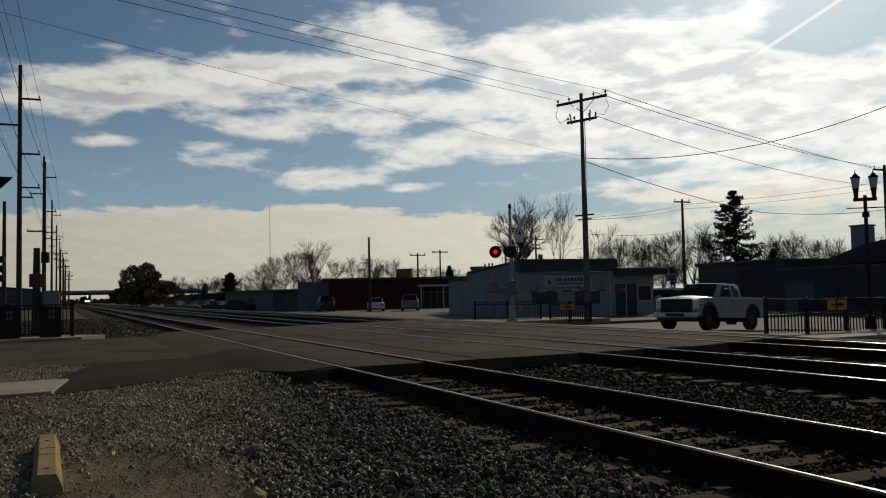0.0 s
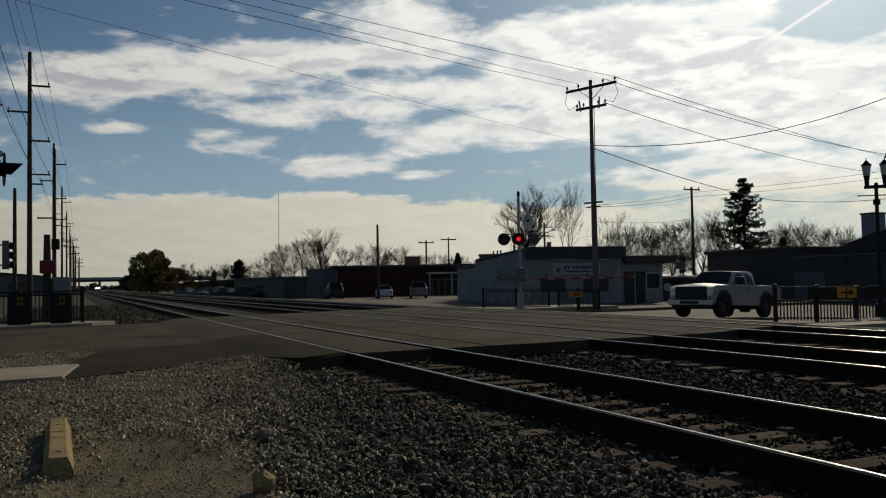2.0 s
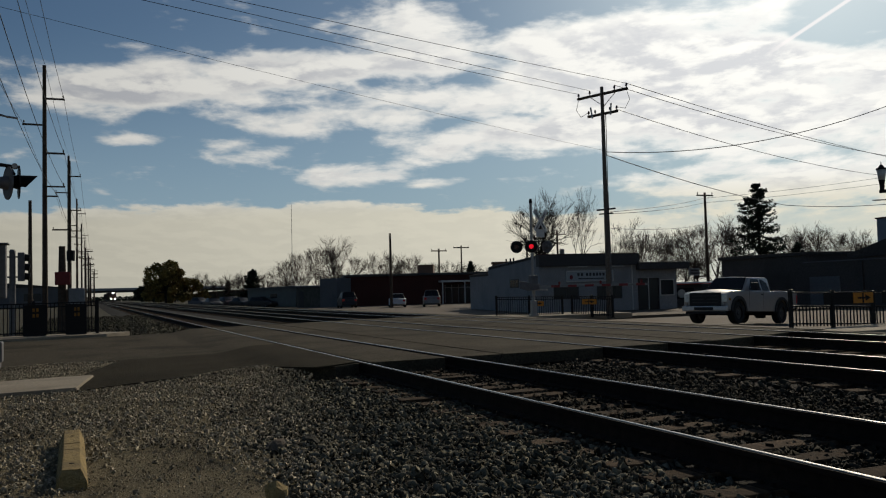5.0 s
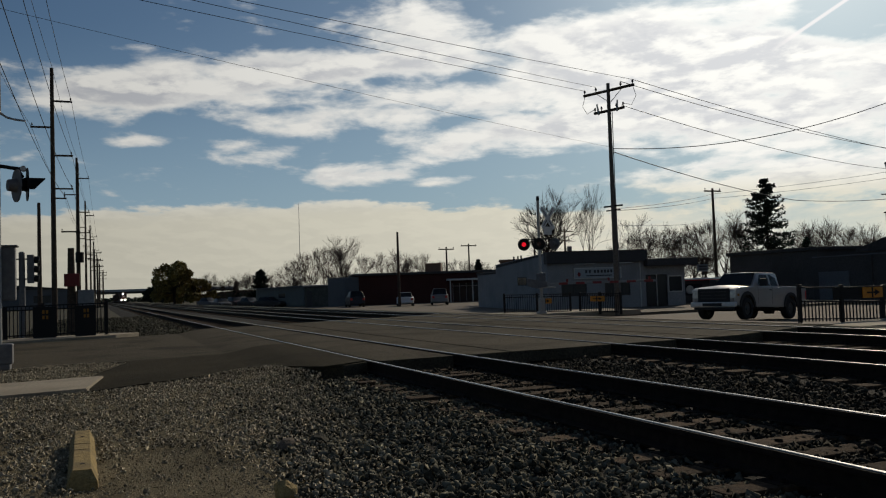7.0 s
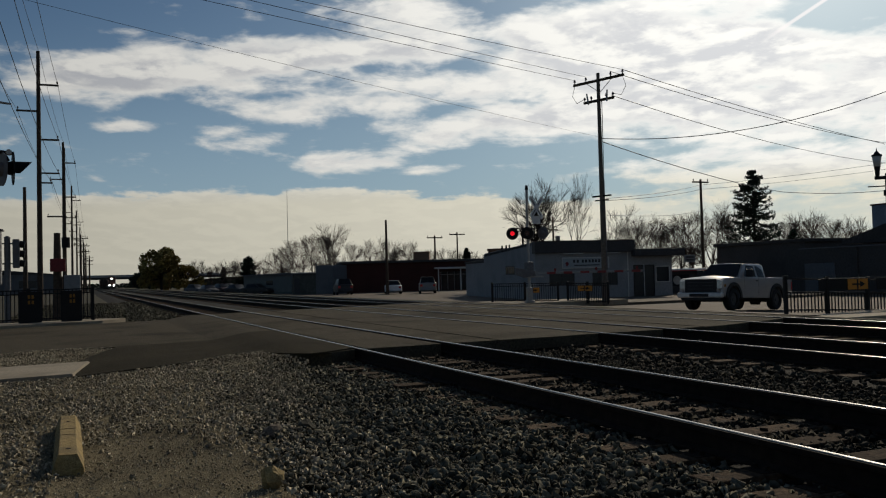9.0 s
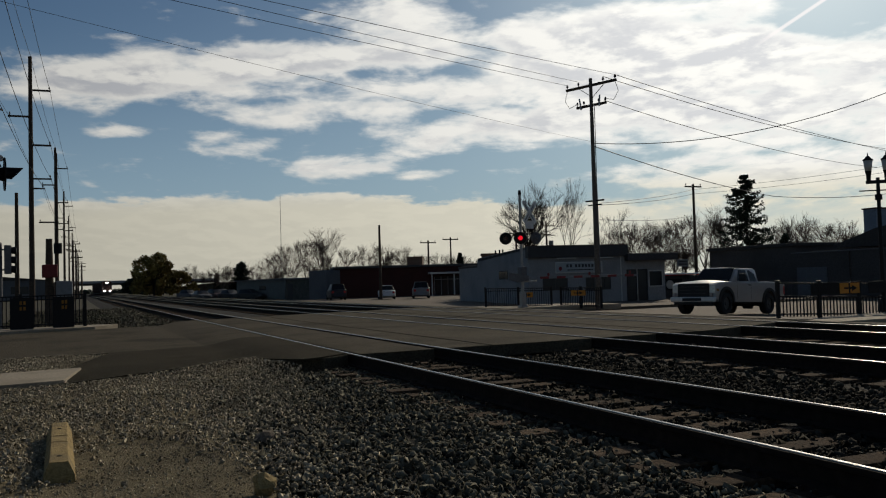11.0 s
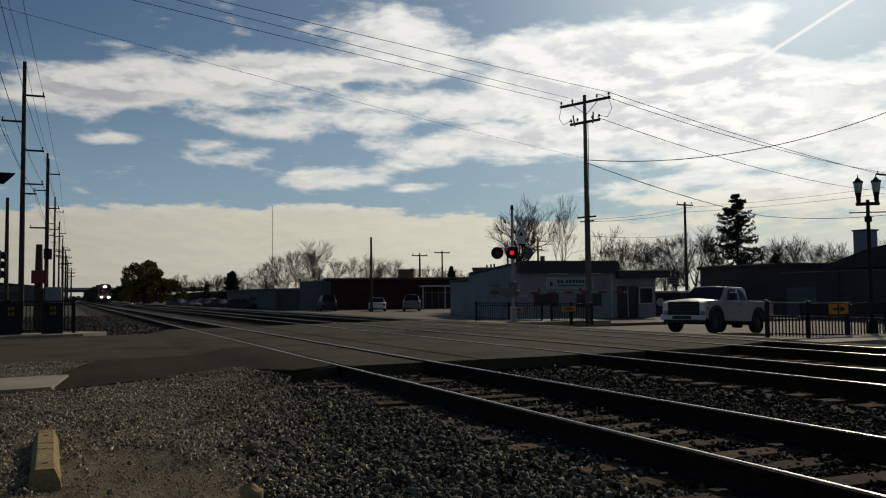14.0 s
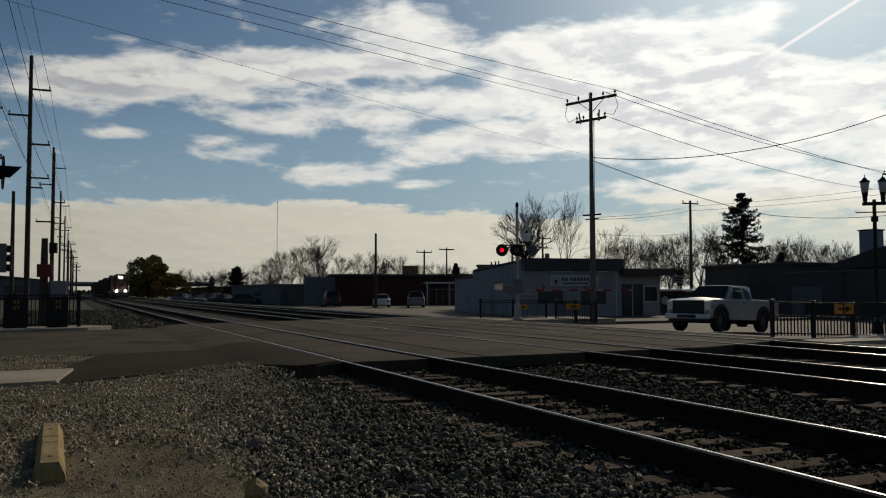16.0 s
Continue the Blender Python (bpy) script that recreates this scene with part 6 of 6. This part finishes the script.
def leafy_tree(x, y, h, w, label, seed, count=9000, material=None, size=0.3):
    """A broad tree still in leaf: trunk, limbs and a crown of uneven leaf clumps."""
    t = thing("leafy_tree", label, "tree", pose(x, y, -0.5))
    r = random.Random(seed)
    bm = bmesh.new()
    tube(bm, (0, 0, 0), (0, 0, h * 0.4), h * 0.03, h * 0.022, 10)
    centres = []
    for k in range(34):
        a, e = r.uniform(0, 2 * math.pi), r.uniform(0.02, 1) ** 0.8
        q = Vector((math.cos(a) * w * r.uniform(0.3, 0.95) * math.sqrt(max(0.05, 1 - (e * 0.95) ** 2)), math.sin(a) * w * r.uniform(0.3, 0.95) * math.sqrt(max(0.05, 1 - (e * 0.95) ** 2)), h * (0.12 + 0.8 * e)))
        centres.append((q, r.uniform(0.09, 0.17) * h))
        tube(bm, (0, 0, h * 0.3), q, h * 0.012, 0.03, 5, False)
    part("trunk", bm, BARK, t)
    pts = []
    for i in range(count):
        c, s = r.choice(centres)
        d = Vector((r.gauss(0, 1), r.gauss(0, 1), r.gauss(0, 0.8))).normalized()
        pts.append(c + d * s * r.uniform(0.55, 1.0))
    leaf_cloud(pts, size, seed, material or LEAF, "crown", t)


leafy_tree(16.0, 200, 9.6, 6.6, "broad dark tree with dull green and rusty autumn leaves", 2)
leafy_tree(18.0, 216, 6.4, 4.2, "low dark bushy tree beside the tracks", 3, 5000)
leafy_tree(21.5, 206, 6.0, 4.5, "rusty brown bushy tree beside the tracks", 4, 5000)
for k in range(16):
    leafy_tree(19.5 + k * 0.65 + (k % 3) * 3, 260 + k * 19, 5.2 + (k * 37 % 5) * 0.8, 5.5, "dark scrubby bush in the far treeline", 20 + k, 1500, NEEDLE, 0.5)
for k in range(26):
    px = 290 + k * 19
    x, y = at(px, 215 + (k * 53 % 40))
    place_tree("scrub", x, y, 6.0 + (k * 29 % 7) * 0.6, k * 77, "brown leafless thicket in the far treeline", 1.1)
for k in range(22):
    px = 1050 + k * 27
    x, y = at(px, 150 + (k * 31 % 30))
    place_tree("scrub", x, y, 5.4 + (k * 29 % 7) * 0.5, k * 61, "brown leafless thicket behind the shops", 1.1)

wrng = random.Random(77)
woods = tagged(new("far_woods"), "hazy dark belt of far woods on the horizon", "woods", "", "stuff")
leaf_cloud([(wrng.uniform(-420, 420), wrng.uniform(930, 1000), wrng.uniform(-1, 1) ** 2 * (3.6 + 1.6 * noise.noise((i * 0.01, 0, 0)))) for i in range(9000)], 1.5, 78, NEEDLE, "tree_belt", woods)


# ---------------------------------------------------------------- train
LOCO_DARK = mat("locomotive_dark_paint", (0.03, 0.028, 0.03), 0.55, 0, 0.25, 3, 0.1)
LOCO_RED = mat("locomotive_red_paint", (0.035, 0.012, 0.010), 0.5, 0, 0.25, 3, 0.1, (0.035, 0.012, 0.010), 0.5)
HEADLIGHT = glow("headlight_glow", (1.0, 0.93, 0.82), 30.0)
FREIGHT = mat("freight_car_brown", (0.06, 0.04, 0.032), 0.8, 0, 0.3, 2, 0.1, (0.04, 0.03, 0.026), 0.4)


def bogie(parent, y):
    b = part("bogie", boxed(-1.1, 1.1, y - 1.7, y + 1.7, 0.35, 0.85, 0.05), PLASTIC, parent)
    for dy in (-1.1, 0, 1.1):
        for s in (-0.75, 0.75):
            part("rail_wheel", tubed((s - 0.06, y + dy, 0.5), (s + 0.06, y + dy, 0.5), 0.5, 0.5, 18), RUST, b)


def locomotive():
    """The nose points along -y, towards the crossing; origin on the rail top under the nose."""
    t = thing("freight_train", "oncoming freight train led by a dark red locomotive with bright headlights", "train", pose(14.2, 577, 0))
    part("underframe", boxed(-1.45, 1.45, 0.3, 21.5, 0.9, 1.45, 0.05), LOCO_DARK, t)
    part("pilot", boxed(-1.4, 1.4, 0.0, 0.35, 0.15, 1.3, 0.06), LOCO_DARK, t)
    part("low_nose", boxed(-0.85, 0.85, 0.55, 2.3, 1.45, 3.1, 0.15), LOCO_RED, t, "dull red short nose")
    bm = prism(bmesh.new(), [(-1.5, 1.45), (1.5, 1.45), (1.5, 4.1), (1.1, 4.55), (-1.1, 4.55), (-1.5, 4.1)], 2.3, 4.9, 0.06)
    part("cab", bm, LOCO_RED, t)
    for s in (-1, 1):
        part("windscreen", boxed(min(s * 0.12, s * 0.95), max(s * 0.12, s * 0.95), 2.26, 2.3, 3.35, 4.0, 0.01), CAR_GLASS, t)
        part("handrail", tubed((s * 1.35, 0.2, 1.4), (s * 1.35, 0.2, 2.4), 0.03, 0.03, 6), WHITE_PAINT, t)
        part("ditch_light", tubed((s * 0.78, -0.1, 1.42), (s * 0.78, 0.05, 1.42), 0.22, 0.22, 16), HEADLIGHT, t, "bright ditch light")
        part("step_well", boxed(min(s * 1.0, s * 1.45), max(s * 1.0, s * 1.45), 0.3, 1.0, 0.3, 0.9, 0.03), PLASTIC, t)
    part("headlight", tube(tubed((-0.17, 2.1, 4.05), (-0.17, 2.32, 4.05), 0.15, 0.15, 16), (0.19, 2.1, 4.05), (0.19, 2.32, 4.05), 0.15, 0.15, 16), HEADLIGHT, t, "bright headlight pair")
    part("number_box", boxed(-0.9, 0.9, 2.2, 2.6, 4.42, 4.7, 0.05), LOCO_DARK, t)
    part("long_hood", boxed(-1.0, 1.0, 4.9, 20.8, 1.45, 4.4, 0.12), LOCO_DARK, t)
    part("radiator", boxed(-1.5, 1.5, 16.0, 20.0, 3.7, 4.7, 0.1), LOCO_DARK, t)
    part("fuel_tank", boxed(-1.3, 1.3, 8.0, 13.5, 0.3, 0.95, 0.2), PLASTIC, t)
    bogie(t, 3.4)
    bogie(t, 18.3)
    for i in range(9):
        y0 = 23.0 + i * 17.5
        h = (4.3, 4.6, 4.0, 4.6, 3.9)[i % 5]
        c = part("freight_car", boxed(-1.5, 1.5, y0, y0 + 16.2, 1.0, h, 0.06), FREIGHT if i % 2 else LOCO_RED, t, "dark freight car")
        for k in range(8):
            part("side_rib", boxed(-1.56, 1.56, y0 + 0.8 + k * 2.0, y0 + 0.95 + k * 2.0, 1.0, h - 0.1, 0.01), FREIGHT, c)
        bogie(t, y0 + 2.4)
        bogie(t, y0 + 13.8)
    return t


TRAIN = locomotive()


# ---------------------------------------------------------------- movement
def motions():
    # the train draws near out of a gentle bend
    walk(TRAIN, [(t, pose(9.02 + 5.2 * ((402 - 25.1 * t) / 400) ** 2, 577 - 25.1 * t, 0)) for t in range(0, 17)])
    # the pickup settles back a little as it stops
    x, y, z, rz = TRUCK_HOME
    c, s = math.cos(radians(rz)), math.sin(radians(rz))
    rows = []
    for t, d in ((0, -0.42), (0.5, -0.17), (1.0, -0.06), (1.5, 0.0), (3.0, 0.0), (16, 0.0)):
        rows.append((t, pose(x + c * d, y + s * d, z, 0, 2.2, rz)))
    walk(TRUCK, rows)
    # alternating flashers: each bulb is up at its lens for half of a second and a half
    for bulb, side in BULBS:
        rows, t, on = [], -0.485, side == "L"
        out, back = pose(0, -0.03, 0), pose(0, 0.05, 0)
        while t < 16.5:
            a, b = max(t + 0.04, 0.0), min(t + 0.7245, 16.0)
            if b >= a:
                m = out if on else back
                rows += [(a, m), (b, m)]
            t, on = t + 0.7445, not on
        if rows[-1][0] < 16.0:
            rows.append((16.0, rows[-1][1]))
        walk(bulb, rows)


motions()
